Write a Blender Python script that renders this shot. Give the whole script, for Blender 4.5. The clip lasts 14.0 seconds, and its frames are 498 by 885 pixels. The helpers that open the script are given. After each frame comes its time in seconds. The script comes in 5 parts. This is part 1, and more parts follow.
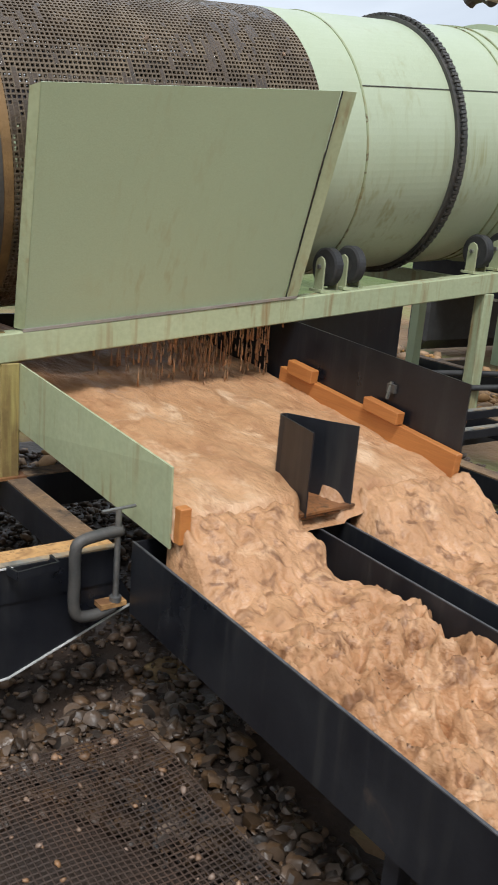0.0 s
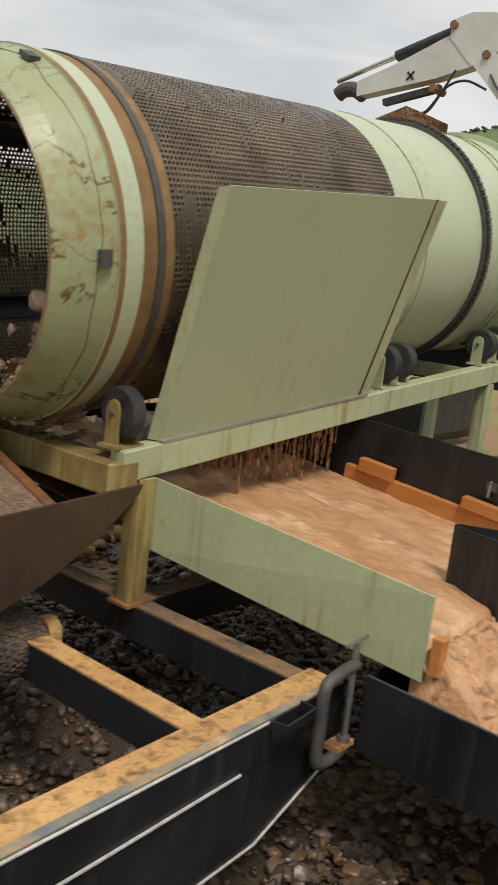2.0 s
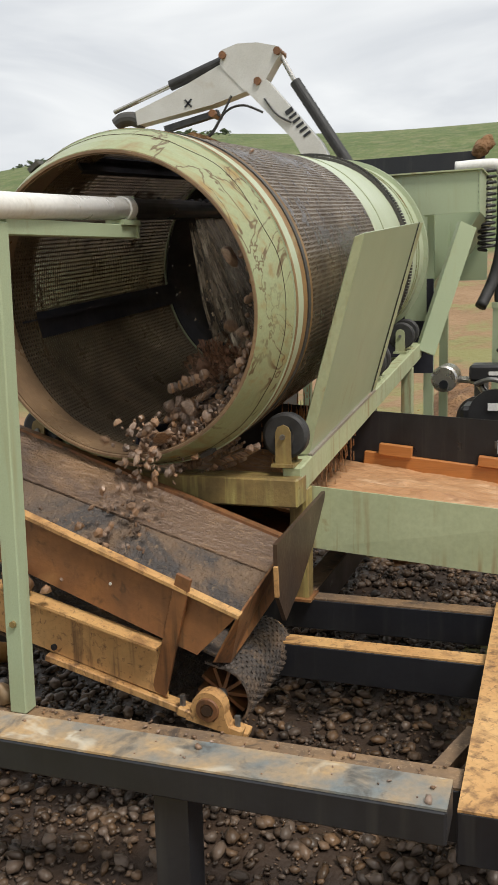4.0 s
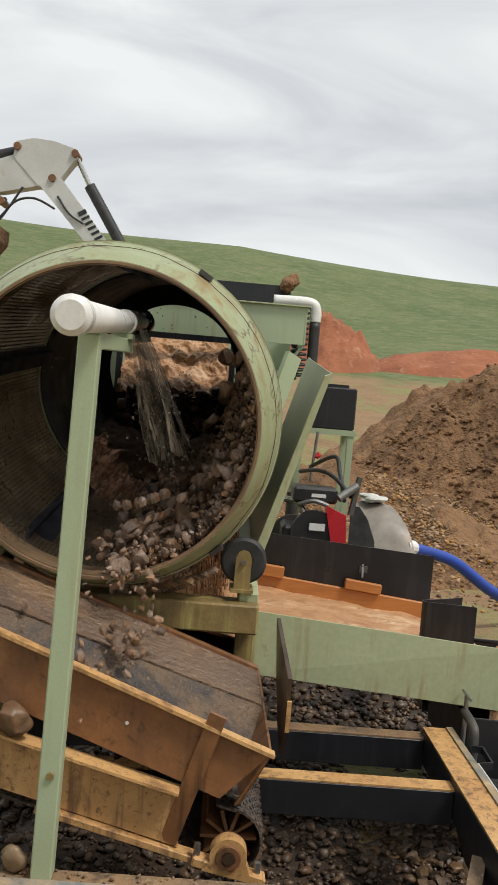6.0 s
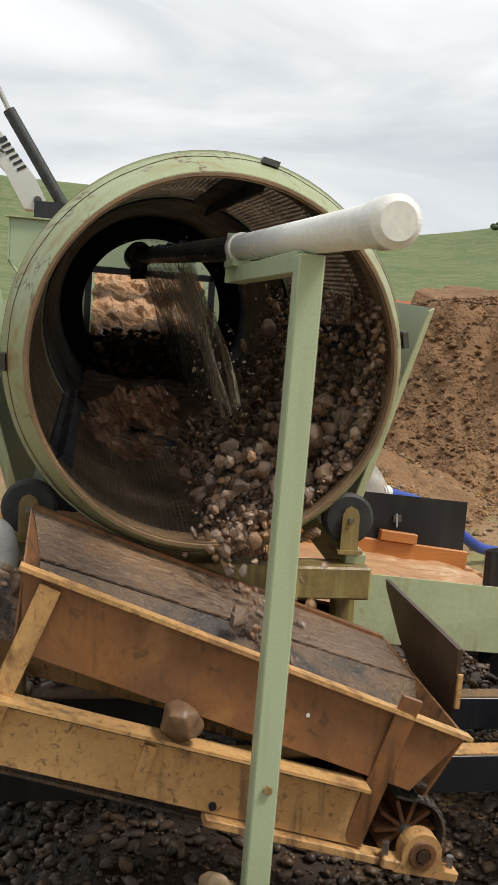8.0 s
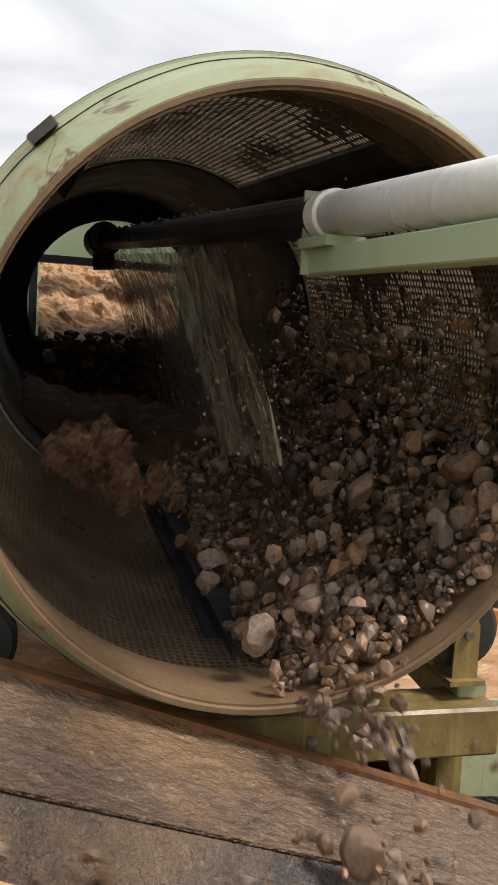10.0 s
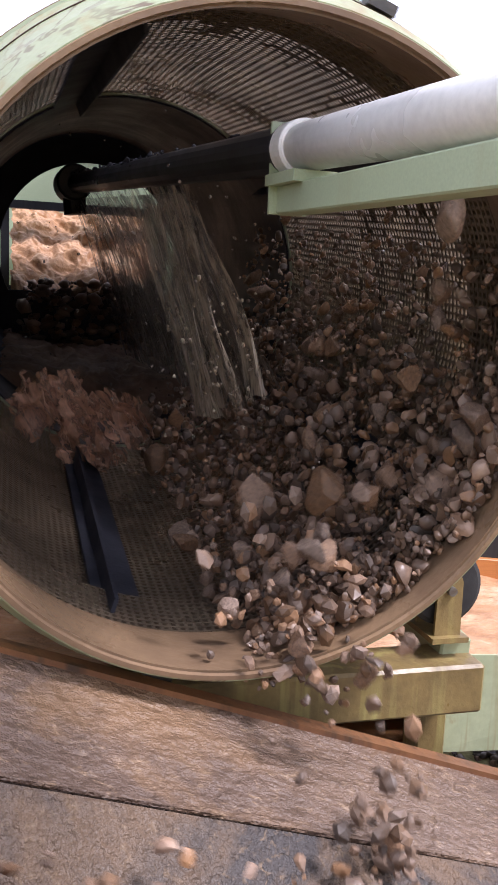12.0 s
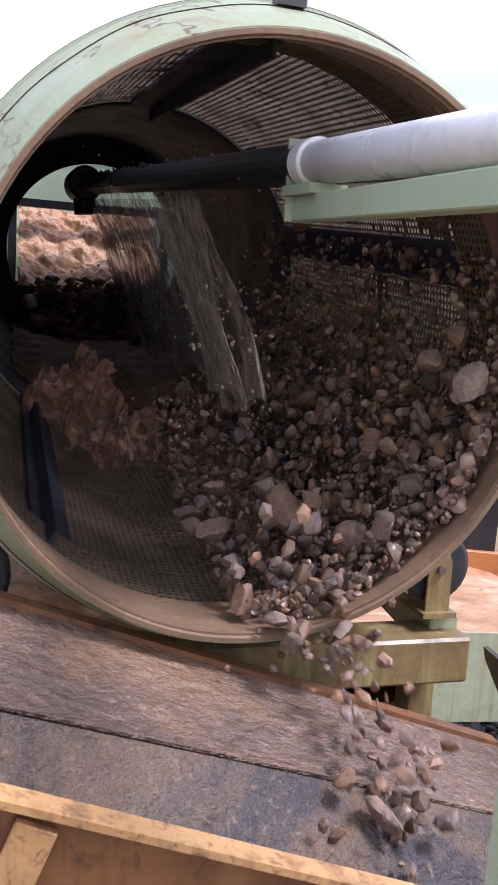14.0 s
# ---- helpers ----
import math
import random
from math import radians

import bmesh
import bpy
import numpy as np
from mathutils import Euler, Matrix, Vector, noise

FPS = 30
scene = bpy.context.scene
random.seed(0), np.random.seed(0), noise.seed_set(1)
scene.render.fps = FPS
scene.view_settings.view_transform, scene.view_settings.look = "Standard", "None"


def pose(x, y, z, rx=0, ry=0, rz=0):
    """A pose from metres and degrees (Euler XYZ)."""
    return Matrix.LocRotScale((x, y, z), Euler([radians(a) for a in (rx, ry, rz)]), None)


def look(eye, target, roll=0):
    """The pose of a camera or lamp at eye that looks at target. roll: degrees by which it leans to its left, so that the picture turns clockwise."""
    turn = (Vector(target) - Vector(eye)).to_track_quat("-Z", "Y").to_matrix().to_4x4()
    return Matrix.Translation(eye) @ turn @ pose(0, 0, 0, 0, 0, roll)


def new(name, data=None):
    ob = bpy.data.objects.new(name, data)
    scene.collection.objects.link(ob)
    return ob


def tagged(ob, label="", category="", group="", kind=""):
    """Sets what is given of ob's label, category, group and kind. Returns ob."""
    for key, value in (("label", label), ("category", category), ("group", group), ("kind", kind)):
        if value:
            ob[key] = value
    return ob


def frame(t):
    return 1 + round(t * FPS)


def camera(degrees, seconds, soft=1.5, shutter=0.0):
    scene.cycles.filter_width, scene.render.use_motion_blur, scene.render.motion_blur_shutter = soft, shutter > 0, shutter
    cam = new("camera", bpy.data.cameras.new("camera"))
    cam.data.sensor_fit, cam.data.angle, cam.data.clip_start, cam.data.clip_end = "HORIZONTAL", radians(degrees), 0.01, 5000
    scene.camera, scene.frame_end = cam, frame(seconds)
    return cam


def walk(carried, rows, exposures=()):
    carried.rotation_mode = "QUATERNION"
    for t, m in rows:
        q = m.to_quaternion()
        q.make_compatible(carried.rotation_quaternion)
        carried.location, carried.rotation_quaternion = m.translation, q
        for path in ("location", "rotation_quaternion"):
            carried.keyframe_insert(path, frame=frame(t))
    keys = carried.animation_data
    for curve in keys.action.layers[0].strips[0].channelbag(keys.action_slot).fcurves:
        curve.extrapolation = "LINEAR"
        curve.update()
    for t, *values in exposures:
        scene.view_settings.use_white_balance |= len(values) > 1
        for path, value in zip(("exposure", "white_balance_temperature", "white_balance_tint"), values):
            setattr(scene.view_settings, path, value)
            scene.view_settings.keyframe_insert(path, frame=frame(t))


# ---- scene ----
cam = camera(32.1, 14.0, shutter=0.22)
PATH = [
    (0, (0.011, 0.042, 1.972), (1.165, 1.581, 1.426), 4.8),
    (0.5, (-0.116, 0.303, 1.94), (1.047, 1.855, 1.453), 5),
    (1, (-0.239, 0.612, 2.032), (1.051, 2.084, 1.621), 4.9),
    (1.5, (-0.569, 0.888, 2.025), (0.94, 2.158, 1.69), 4.5),
    (2, (-0.981, 1.243, 2.006), (0.561, 2.462, 1.636), 6.6),
    (2.5, (-1.333, 1.671, 1.962), (0.186, 2.905, 1.548), 5),
    (3, (-1.623, 1.944, 2.028), (0.01, 3.051, 1.701), 2.2),
    (3.2, (-1.79, 2.05, 2.022), (-0.101, 3.07, 1.693), 0.2),
    (5.3, (-2.715, 3.35, 2.089), (-0.726, 3.506, 1.944), 4),
    (5.5, (-2.658, 3.461, 2.1), (-0.664, 3.56, 1.975), 4.2),
    (6, (-2.545, 3.752, 2.132), (-0.548, 3.698, 2.051), 4.8),
    (6.5, (-2.595, 4.124, 2.113), (-0.608, 3.915, 2.023), 5),
    (7, (-2.569, 4.344, 2.102), (-0.581, 4.148, 2.005), 4.8),
    (7.5, (-2.314, 4.477, 2.074), (-0.337, 4.214, 1.924), 4.7),
    (8, (-2.023, 4.639, 2.045), (-0.063, 4.285, 1.861), 3.9),
    (8.5, (-1.663, 4.793, 2.098), (0.283, 4.355, 1.956), 3.4),
    (9, (-1.231, 4.763, 2.117), (0.701, 4.264, 1.960), 3.0),
    (9.2, (-1.097, 4.785, 2.12), (0.830, 4.277, 1.943), 3.5),
    (11.3, (-0.648, 4.688, 2.147), (1.27, 4.198, 1.918), 2.6),
    (11.5, (-0.651, 4.687, 2.145), (1.261, 4.158, 1.877), 2.6),
    (12, (-0.672, 4.688, 2.137), (1.230, 4.163, 1.826), 2.6),
    (12.5, (-0.690, 4.688, 2.109), (1.191, 4.107, 1.764), 3.0),
    (13, (-0.732, 4.696, 2.107), (1.14, 4.087, 1.768), 3.15),
    (13.5, (-0.765, 4.700, 2.143), (1.126, 4.131, 1.831), 3.25),
    (14, (-0.836, 4.788, 2.128), (1.062, 4.236, 1.819), 3.7),
]
EXPOSURES = [(0, 0.5, 6100, 9), (0.6, 0.32, 6400, 9), (1.2, 0.2, 6600, 8), (2.0, 0.28, 6950, 10), (3.0, 0.52, 6950, 10), (3.2, 0.52, 6900, 10), (5.3, 0.29, 6750, 9), (5.7, 0.29, 6750, 9), (6.05, 0.31, 6780, 9), (6.5, 0.46, 6800, 9), (7.0, 0.34, 6800, 9), (7.5, 0.42, 6800, 9), (8.2, 0.5, 6800, 9), (9.2, 0.45, 6800, 9), (11.3, 1.0, 7000, 18), (11.65, 1.1, 6800, 19), (12.2, 1.3, 5650, 27), (13.6, 1.35, 5600, 28), (14.0, 1.1, 5550, 28)]
walk(cam, [(t, look(eye, target, roll)) for t, eye, target, roll in PATH], EXPOSURES)

# ---- light ----
SLOPE = radians(5.6)
world = bpy.data.worlds.new("overcast_sky")
scene.world = world
world.use_nodes = True
nt = world.node_tree
nt.nodes.clear()


def wnode(kind, **values):
    n = nt.nodes.new(kind)
    for k, v in values.items():
        n.inputs[k].default_value = v
    return n


sky = wnode("ShaderNodeTexSky")
sky.sky_type, sky.sun_disc = "NISHITA", False
sky.sun_elevation, sky.sun_rotation = radians(58), radians(200)
coords = wnode("ShaderNodeTexCoord")
stretch = wnode("ShaderNodeMapping")
stretch.inputs["Scale"].default_value = (1.0, 1.0, 3.6)
stretch.inputs["Location"].default_value = (0.4, 0.1, 0.2)
clouds = wnode("ShaderNodeTexNoise", Scale=2.3, Detail=5.0, Roughness=0.52, Distortion=0.5)
ramp = wnode("ShaderNodeValToRGB")
ramp.color_ramp.elements[0].position, ramp.color_ramp.elements[0].color = 0.33, (0.46, 0.495, 0.55, 1)
ramp.color_ramp.elements[1].position, ramp.color_ramp.elements[1].color = 0.63, (0.74, 0.77, 0.80, 1)
dim = wnode("ShaderNodeMixRGB")
dim.blend_type = "MULTIPLY"
dim.inputs[0].default_value = 1.0
dim.inputs[2].default_value = (0.06, 0.06, 0.06, 1)
veil = wnode("ShaderNodeMixRGB")
veil.inputs[0].default_value = 0.93
back = wnode("ShaderNodeBackground", Strength=1.0)
out = wnode("ShaderNodeOutputWorld")
for a, b in ((coords.outputs["Generated"], stretch.inputs["Vector"]), (stretch.outputs["Vector"], clouds.inputs["Vector"]), (clouds.outputs["Fac"], ramp.inputs["Fac"]),
             (sky.outputs["Color"], dim.inputs[1]), (dim.outputs["Color"], veil.inputs[1]), (ramp.outputs["Color"], veil.inputs[2]),
             (veil.outputs["Color"], back.inputs["Color"]), (back.outputs["Background"], out.inputs["Surface"])):
    nt.links.new(a, b)
sun = new("sun", bpy.data.lights.new("sun", "SUN"))
sun.data.energy, sun.data.angle, sun.data.color = 2.1, radians(14), (1.0, 0.97, 0.92)
sun.matrix_world = look((-6, -9, 18), (0, 0, 0))


# ---- materials ----
def surface(name, c1, c2, scale=6.0, rough=(0.5, 0.8), metal=0.0, bump=0.2, grain=60.0, dirt=None, streak=None, spec=0.5, island=0.0, stretch=(1, 1, 1), coat=0.0, ground=None, veins=None, alpha=None, depth=0.01, speck=None):
    """A worn surface: two tones by noise, fine grain, dirt patches (colour, amount, scale) and runs (colour, amount) down the faces."""
    m = bpy.data.materials.new(name)
    m.use_nodes = True
    t = m.node_tree
    b = t.nodes["Principled BSDF"]
    link = t.links.new

    def node(kind, **values):
        n = t.nodes.new(kind)
        for k, v in values.items():
            n.inputs[k].default_value = v
        return n

    def mix(fac, a, bcol):
        n = node("ShaderNodeMixRGB")
        for i, v in ((0, fac), (1, a), (2, bcol)):
            if isinstance(v, (float, int)):
                n.inputs[i].default_value = v
            elif isinstance(v, tuple):
                n.inputs[i].default_value = (*v, 1)
            else:
                link(v, n.inputs[i])
        return n.outputs[0]

    def band(src, lo, hi, top=1.0):
        n = node("ShaderNodeMapRange")
        n.inputs["From Min"].default_value, n.inputs["From Max"].default_value, n.inputs["To Max"].default_value = lo, hi, top
        link(src, n.inputs["Value"])
        return n.outputs[0]

    tc = node("ShaderNodeTexCoord")
    mp = node("ShaderNodeMapping", Scale=stretch)
    link(tc.outputs["Object"], mp.inputs["Vector"])
    vec = mp.outputs["Vector"]

    def noise_at(sc, detail=4.0, v=vec, distort=0.0):
        n = node("ShaderNodeTexNoise", Scale=sc, Detail=detail, Roughness=0.6, Distortion=distort)
        link(v, n.inputs["Vector"])
        return n.outputs["Fac"]

    big, fine = noise_at(scale), noise_at(grain, 3.0)
    colour = mix(band(big, 0.35, 0.65), c1, c2)
    colour = mix(band(fine, 0.35, 0.75, 0.35), colour, tuple(0.55 * v for v in c1))
    if island:
        g = node("ShaderNodeNewGeometry")
        o = node("ShaderNodeObjectInfo")
        add = node("ShaderNodeMath")
        add.operation = "ADD"
        link(g.outputs["Random Per Island"], add.inputs[0])
        link(o.outputs["Random"], add.inputs[1])
        fr = node("ShaderNodeMath")
        fr.operation = "FRACT"
        link(add.outputs[0], fr.inputs[0])
        hs = node("ShaderNodeHueSaturation")
        link(band(fr.outputs[0], 0, 1), hs.inputs["Value"])
        mr = hs.inputs["Value"].links[0].from_node
        mr.inputs["To Min"].default_value, mr.inputs["To Max"].default_value = 1 - island, 1 + island
        mr2 = node("ShaderNodeMapRange")
        mr2.inputs["To Min"].default_value, mr2.inputs["To Max"].default_value = 0.8, 1.3
        sq = node("ShaderNodeMath")
        sq.operation = "MULTIPLY"
        sq.inputs[1].default_value = 7.31
        link(fr.outputs[0], sq.inputs[0])
        fr2 = node("ShaderNodeMath")
        fr2.operation = "FRACT"
        link(sq.outputs[0], fr2.inputs[0])
        link(fr2.outputs[0], mr2.inputs["Value"])
        link(mr2.outputs[0], hs.inputs["Saturation"])
        link(colour, hs.inputs["Color"])
        colour = hs.outputs["Color"]
    roughness = band(big, 0.3, 0.7)
    rn = roughness.node
    rn.inputs["To Min"].default_value, rn.inputs["To Max"].default_value = rough
    if streak:
        mp2 = node("ShaderNodeMapping", Scale=(9, 9, 0.7))
        link(tc.outputs["Object"], mp2.inputs["Vector"])
        runs = noise_at(2.2, 3.0, mp2.outputs["Vector"])
        gate = noise_at(1.7, 2.0)
        mul = node("ShaderNodeMath")
        mul.operation = "MULTIPLY"
        link(band(runs, 0.52, 0.68), mul.inputs[0])
        link(band(gate, 0.45 - 0.2 * streak[1], 0.7 - 0.2 * streak[1]), mul.inputs[1])
        colour = mix(mul.outputs[0], colour, streak[0])
    if dirt:
        patch = noise_at(dirt[2], 6.0, vec, 0.6)
        lo = 0.72 - 0.45 * dirt[1]
        colour = mix(band(patch, lo, lo + 0.13, 0.92), colour, dirt[0])
    if speck:
        lo = 0.72 - 0.3 * speck[1]
        colour = mix(band(noise_at(speck[2], 3.0, vec, 0.8), lo, lo + 0.16, 0.85), colour, speck[0])
    if veins:
        lines = noise_at(veins[1], 4.0, vec, 0.7)
        off = node("ShaderNodeMath")
        off.operation = "SUBTRACT"
        off.inputs[1].default_value = 0.5
        link(lines, off.inputs[0])
        size = node("ShaderNodeMath")
        size.operation = "ABSOLUTE"
        link(off.outputs[0], size.inputs[0])
        gate2 = node("ShaderNodeMath")
        gate2.operation = "MULTIPLY"
        link(band(size.outputs[0], 0.013, 0.004), gate2.inputs[0])
        link(band(noise_at(1.9, 2.0), 0.36, 0.46, 0.9), gate2.inputs[1])
        colour = mix(gate2.outputs[0], colour, veins[0])
    if ground:
        near = node("ShaderNodeVectorMath")
        near.operation = "LENGTH"
        link(tc.outputs["Object"], near.inputs[0])
        wob = noise_at(0.12, 5.0)
        add2 = node("ShaderNodeMath")
        add2.operation = "MULTIPLY_ADD"
        add2.inputs[1].default_value = 26.0
        link(wob, add2.inputs[0])
        sep = node("ShaderNodeSeparateXYZ")
        link(tc.outputs["Object"], sep.inputs[0])
        side = band(sep.outputs["Y"], 3.0, 13.0, 40.0)
        add3 = node("ShaderNodeMath")
        add3.operation = "ADD"
        link(near.outputs["Value"], add3.inputs[0])
        link(side, add3.inputs[1])
        link(add3.outputs[0], add2.inputs[2])
        grass = mix(band(noise_at(0.07, 5.0), 0.35, 0.65), ground[0], ground[1])
        grass = mix(band(noise_at(0.35, 8.0), 0.47, 0.62, 0.75), grass, ground[2])
        grass = mix(band(noise_at(1.6, 4.0), 0.5, 0.66, 0.6), grass, tuple(0.5 * v for v in ground[0]))
        colour = mix(band(add2.outputs[0], ground[3], ground[3] + 5), colour, grass)
    link(colour, b.inputs["Base Color"])
    link(roughness, b.inputs["Roughness"])
    b.inputs["Metallic"].default_value = metal
    b.inputs["Specular IOR Level"].default_value = spec
    b.inputs["Coat Weight"].default_value = coat
    b.inputs["Coat Roughness"].default_value = 0.15
    if alpha:
        mp3 = node("ShaderNodeMapping", Scale=(16, 16, 1.2))
        link(tc.outputs["Object"], mp3.inputs["Vector"])
        film = band(noise_at(1.6, 4.0, mp3.outputs["Vector"], 0.4), 0.38, 0.66)
        film.node.inputs["To Min"].default_value, film.node.inputs["To Max"].default_value = alpha
        link(film, b.inputs["Alpha"])
    if bump:
        bn = node("ShaderNodeBump", Strength=bump, Distance=depth)
        link(mix(0.5, fine, noise_at(grain * 0.3, 5.0)), bn.inputs["Height"])
        link(bn.outputs["Normal"], b.inputs["Normal"])
    return m


GREEN = surface("sage_green_paint", (0.40, 0.475, 0.31), (0.385, 0.455, 0.295), 1.2, (0.34, 0.46), bump=0.02, grain=220, dirt=((0.34, 0.35, 0.21), 0.06, 2.5), streak=((0.33, 0.34, 0.20), 0.08))
GREEN_WORN = surface("stained_green_paint", (0.42, 0.46, 0.285), (0.38, 0.42, 0.25), 3.0, (0.4, 0.65), bump=0.1, grain=40, dirt=((0.27, 0.17, 0.07), 0.20, 4.5), streak=((0.26, 0.18, 0.08), 0.4))
GREEN_DRUM = surface("drum_green_paint", (0.47, 0.53, 0.375), (0.44, 0.50, 0.345), 2.2, (0.3, 0.48), bump=0.03, grain=180, dirt=((0.36, 0.37, 0.22), 0.10, 1.6), streak=((0.34, 0.35, 0.20), 0.1))
GREEN_LIP = surface("rust_run_green_paint", (0.335, 0.375, 0.215), (0.305, 0.335, 0.18), 3.0, (0.3, 0.6), bump=0.12, grain=110, dirt=((0.25, 0.155, 0.06), 0.34, 3.2), veins=((0.11, 0.062, 0.024), 3.3), streak=((0.29, 0.20, 0.07), 0.5))
SLEEVE = surface("tan_mud_film", (0.30, 0.195, 0.112), (0.18, 0.115, 0.07), 4.0, (0.2, 0.42), bump=0.25, grain=60)
# The drum's inner gloom, lifted by a little haze, is put into this colour.
INNER = surface("shade_dark_steel", (0.042, 0.043, 0.056), (0.028, 0.029, 0.040), 5.0, (0.5, 0.75), bump=0.25, grain=70, spec=0.25, dirt=((0.045, 0.038, 0.036), 0.12, 4.0))
DARK_RUST = surface("dark_wet_rust", (0.075, 0.042, 0.024), (0.045, 0.027, 0.018), 3.0, (0.3, 0.55), bump=0.3, grain=60, dirt=((0.12, 0.066, 0.034), 0.22, 4.0), streak=((0.03, 0.02, 0.014), 0.6))
RUSTY = surface("wet_rusty_steel", (0.29, 0.125, 0.048), (0.15, 0.068, 0.032), 4.0, (0.3, 0.6), bump=0.3, grain=60, dirt=((0.40, 0.205, 0.08), 0.30, 3.0), streak=((0.065, 0.036, 0.02), 0.65), speck=((0.09, 0.045, 0.023), 0.5, 18.0))
RUST_BAND = surface("rust_stained_band", (0.29, 0.17, 0.065), (0.16, 0.09, 0.036), 4.0, (0.5, 0.8), bump=0.3, grain=80, dirt=((0.40, 0.38, 0.19), 0.3, 3.0))
OCHRE_STEEL = surface("dusty_ochre_paint", (0.64, 0.38, 0.155), (0.49, 0.26, 0.095), 3.5, (0.45, 0.75), bump=0.3, grain=60, dirt=((0.16, 0.076, 0.033), 0.34, 6.5), streak=((0.10, 0.052, 0.027), 0.6), speck=((0.16, 0.08, 0.036), 0.56, 45.0))
BLOCK = surface("rust_run_yellow_steel", (0.31, 0.22, 0.085), (0.17, 0.115, 0.048), 9.0, (0.25, 0.5), bump=0.3, grain=60, streak=((0.40, 0.33, 0.12), 0.7))
BLACK = surface("black_painted_steel", (0.009, 0.010, 0.014), (0.017, 0.018, 0.022), 3.0, (0.25, 0.5), bump=0.06, grain=50, dirt=((0.055, 0.042, 0.034), 0.13, 6.0), streak=((0.03, 0.03, 0.03), 0.4))
BLACK_TOP = surface("mud_dusted_rail_top", (0.29, 0.18, 0.095), (0.13, 0.088, 0.058), 6.0, (0.5, 0.85), bump=0.6, grain=70, dirt=((0.06, 0.046, 0.036), 0.4, 9.0), speck=((0.36, 0.25, 0.15), 0.5, 50.0))
RAIL_GREY = surface("scraped_blue_grey_rail", (0.17, 0.19, 0.19), (0.44, 0.29, 0.14), 7.0, (0.4, 0.75), bump=0.5, grain=60, dirt=((0.09, 0.085, 0.075), 0.34, 9.0), speck=((0.58, 0.54, 0.44), 0.42, 7.0))
WORN_EDGE = surface("dull_worn_edge", (0.11, 0.11, 0.115), (0.05, 0.05, 0.055), 15, (0.4, 0.6), metal=0.2, bump=0.1)
BARE_EDGE = surface("bare_cut_edge", (0.75, 0.75, 0.73), (0.5, 0.5, 0.48), 20, (0.35, 0.5), metal=0.1, bump=0.1)
WIRE = surface("muddy_screen_wire", (0.24, 0.18, 0.12), (0.12, 0.088, 0.06), 5.0, (0.22, 0.45), metal=0.3, bump=0.2, grain=150, dirt=((0.10, 0.072, 0.05), 0.36, 2.0))
CAKE = surface("caked_wet_mud", (0.10, 0.07, 0.048), (0.055, 0.04, 0.028), 12.0, (0.08, 0.3), bump=0.7, grain=90)
RUBBER = surface("worn_black_rubber", (0.018, 0.018, 0.02), (0.05, 0.05, 0.05), 9.0, (0.45, 0.75), bump=0.15, grain=60)
STEEL = surface("grey_steel", (0.30, 0.30, 0.29), (0.20, 0.20, 0.20), 12, (0.3, 0.5), metal=0.7, bump=0.1, dirt=((0.15, 0.10, 0.06), 0.3, 8.0))
CHROME = surface("bright_muffler_steel", (0.55, 0.53, 0.50), (0.45, 0.43, 0.40), 10, (0.2, 0.35), metal=0.9, bump=0.05)
IRON = surface("dark_cast_iron", (0.07, 0.07, 0.068), (0.11, 0.10, 0.09), 14, (0.45, 0.7), metal=0.3, bump=0.25)
PVC = surface("white_pvc", (0.80, 0.79, 0.76), (0.76, 0.75, 0.71), 3.0, (0.25, 0.4), bump=0.0, dirt=((0.50, 0.42, 0.30), 0.13, 5.0))
PIPE_BLACK = surface("black_painted_steel", (0.009, 0.010, 0.014), (0.017, 0.018, 0.022), 3.0, (0.25, 0.5), bump=0.06, grain=50, dirt=((0.055, 0.042, 0.034), 0.13, 6.0), streak=((0.03, 0.03, 0.03), 0.4))
# The dark speck colour paints shade into the pits of the churning water.
WATER = surface("muddy_water", (0.53, 0.295, 0.15), (0.39, 0.20, 0.092), 5.0, (0.36, 0.6), bump=0.9, grain=27, spec=0.35, dirt=((0.61, 0.385, 0.225), 0.34, 7.0), depth=0.025, speck=((0.17, 0.078, 0.036), 0.66, 14.0))
SHEET_WATER = surface("smooth_muddy_water", (0.54, 0.31, 0.165), (0.43, 0.225, 0.108), 3.2, (0.35, 0.6), bump=0.75, grain=24, spec=0.35, stretch=(1.4, 0.8, 1), dirt=((0.64, 0.43, 0.27), 0.42, 4.0), depth=0.03, speck=((0.33, 0.165, 0.08), 0.62, 8.0))
# Darker copy of the muddy water: shade inside the drum is in the colour.
SPLASH = surface("shaded_slurry", (0.25, 0.15, 0.10), (0.14, 0.085, 0.06), 9.0, (0.6, 0.8), bump=1.0, grain=30, depth=0.02, spec=0.15, speck=((0.16, 0.10, 0.065), 0.25, 15.0))
SPRAY = surface("silty_spray_water", (0.66, 0.56, 0.43), (0.40, 0.33, 0.25), 9.0, (0.2, 0.45), bump=0.7, grain=60, stretch=(1, 1, 0.15), alpha=(0.08, 0.92))
MIST = surface("thin_spray_veil", (0.24, 0.20, 0.165), (0.12, 0.10, 0.082), 9.0, (0.3, 0.5), bump=0.4, grain=60, stretch=(1, 1, 0.15), alpha=(0.22, 0.8))
FOAM = surface("torn_slurry_foam", (0.66, 0.38, 0.25), (0.48, 0.26, 0.16), 9.0, (0.3, 0.5), bump=0.5, grain=40, depth=0.02, alpha=(0.2, 1.0), speck=((0.25, 0.12, 0.055), 0.45, 16.0))
WOOD = surface("wet_orange_timber", (0.55, 0.22, 0.06), (0.42, 0.15, 0.04), 4.0, (0.3, 0.55), bump=0.25, grain=40, stretch=(1, 0.2, 4))
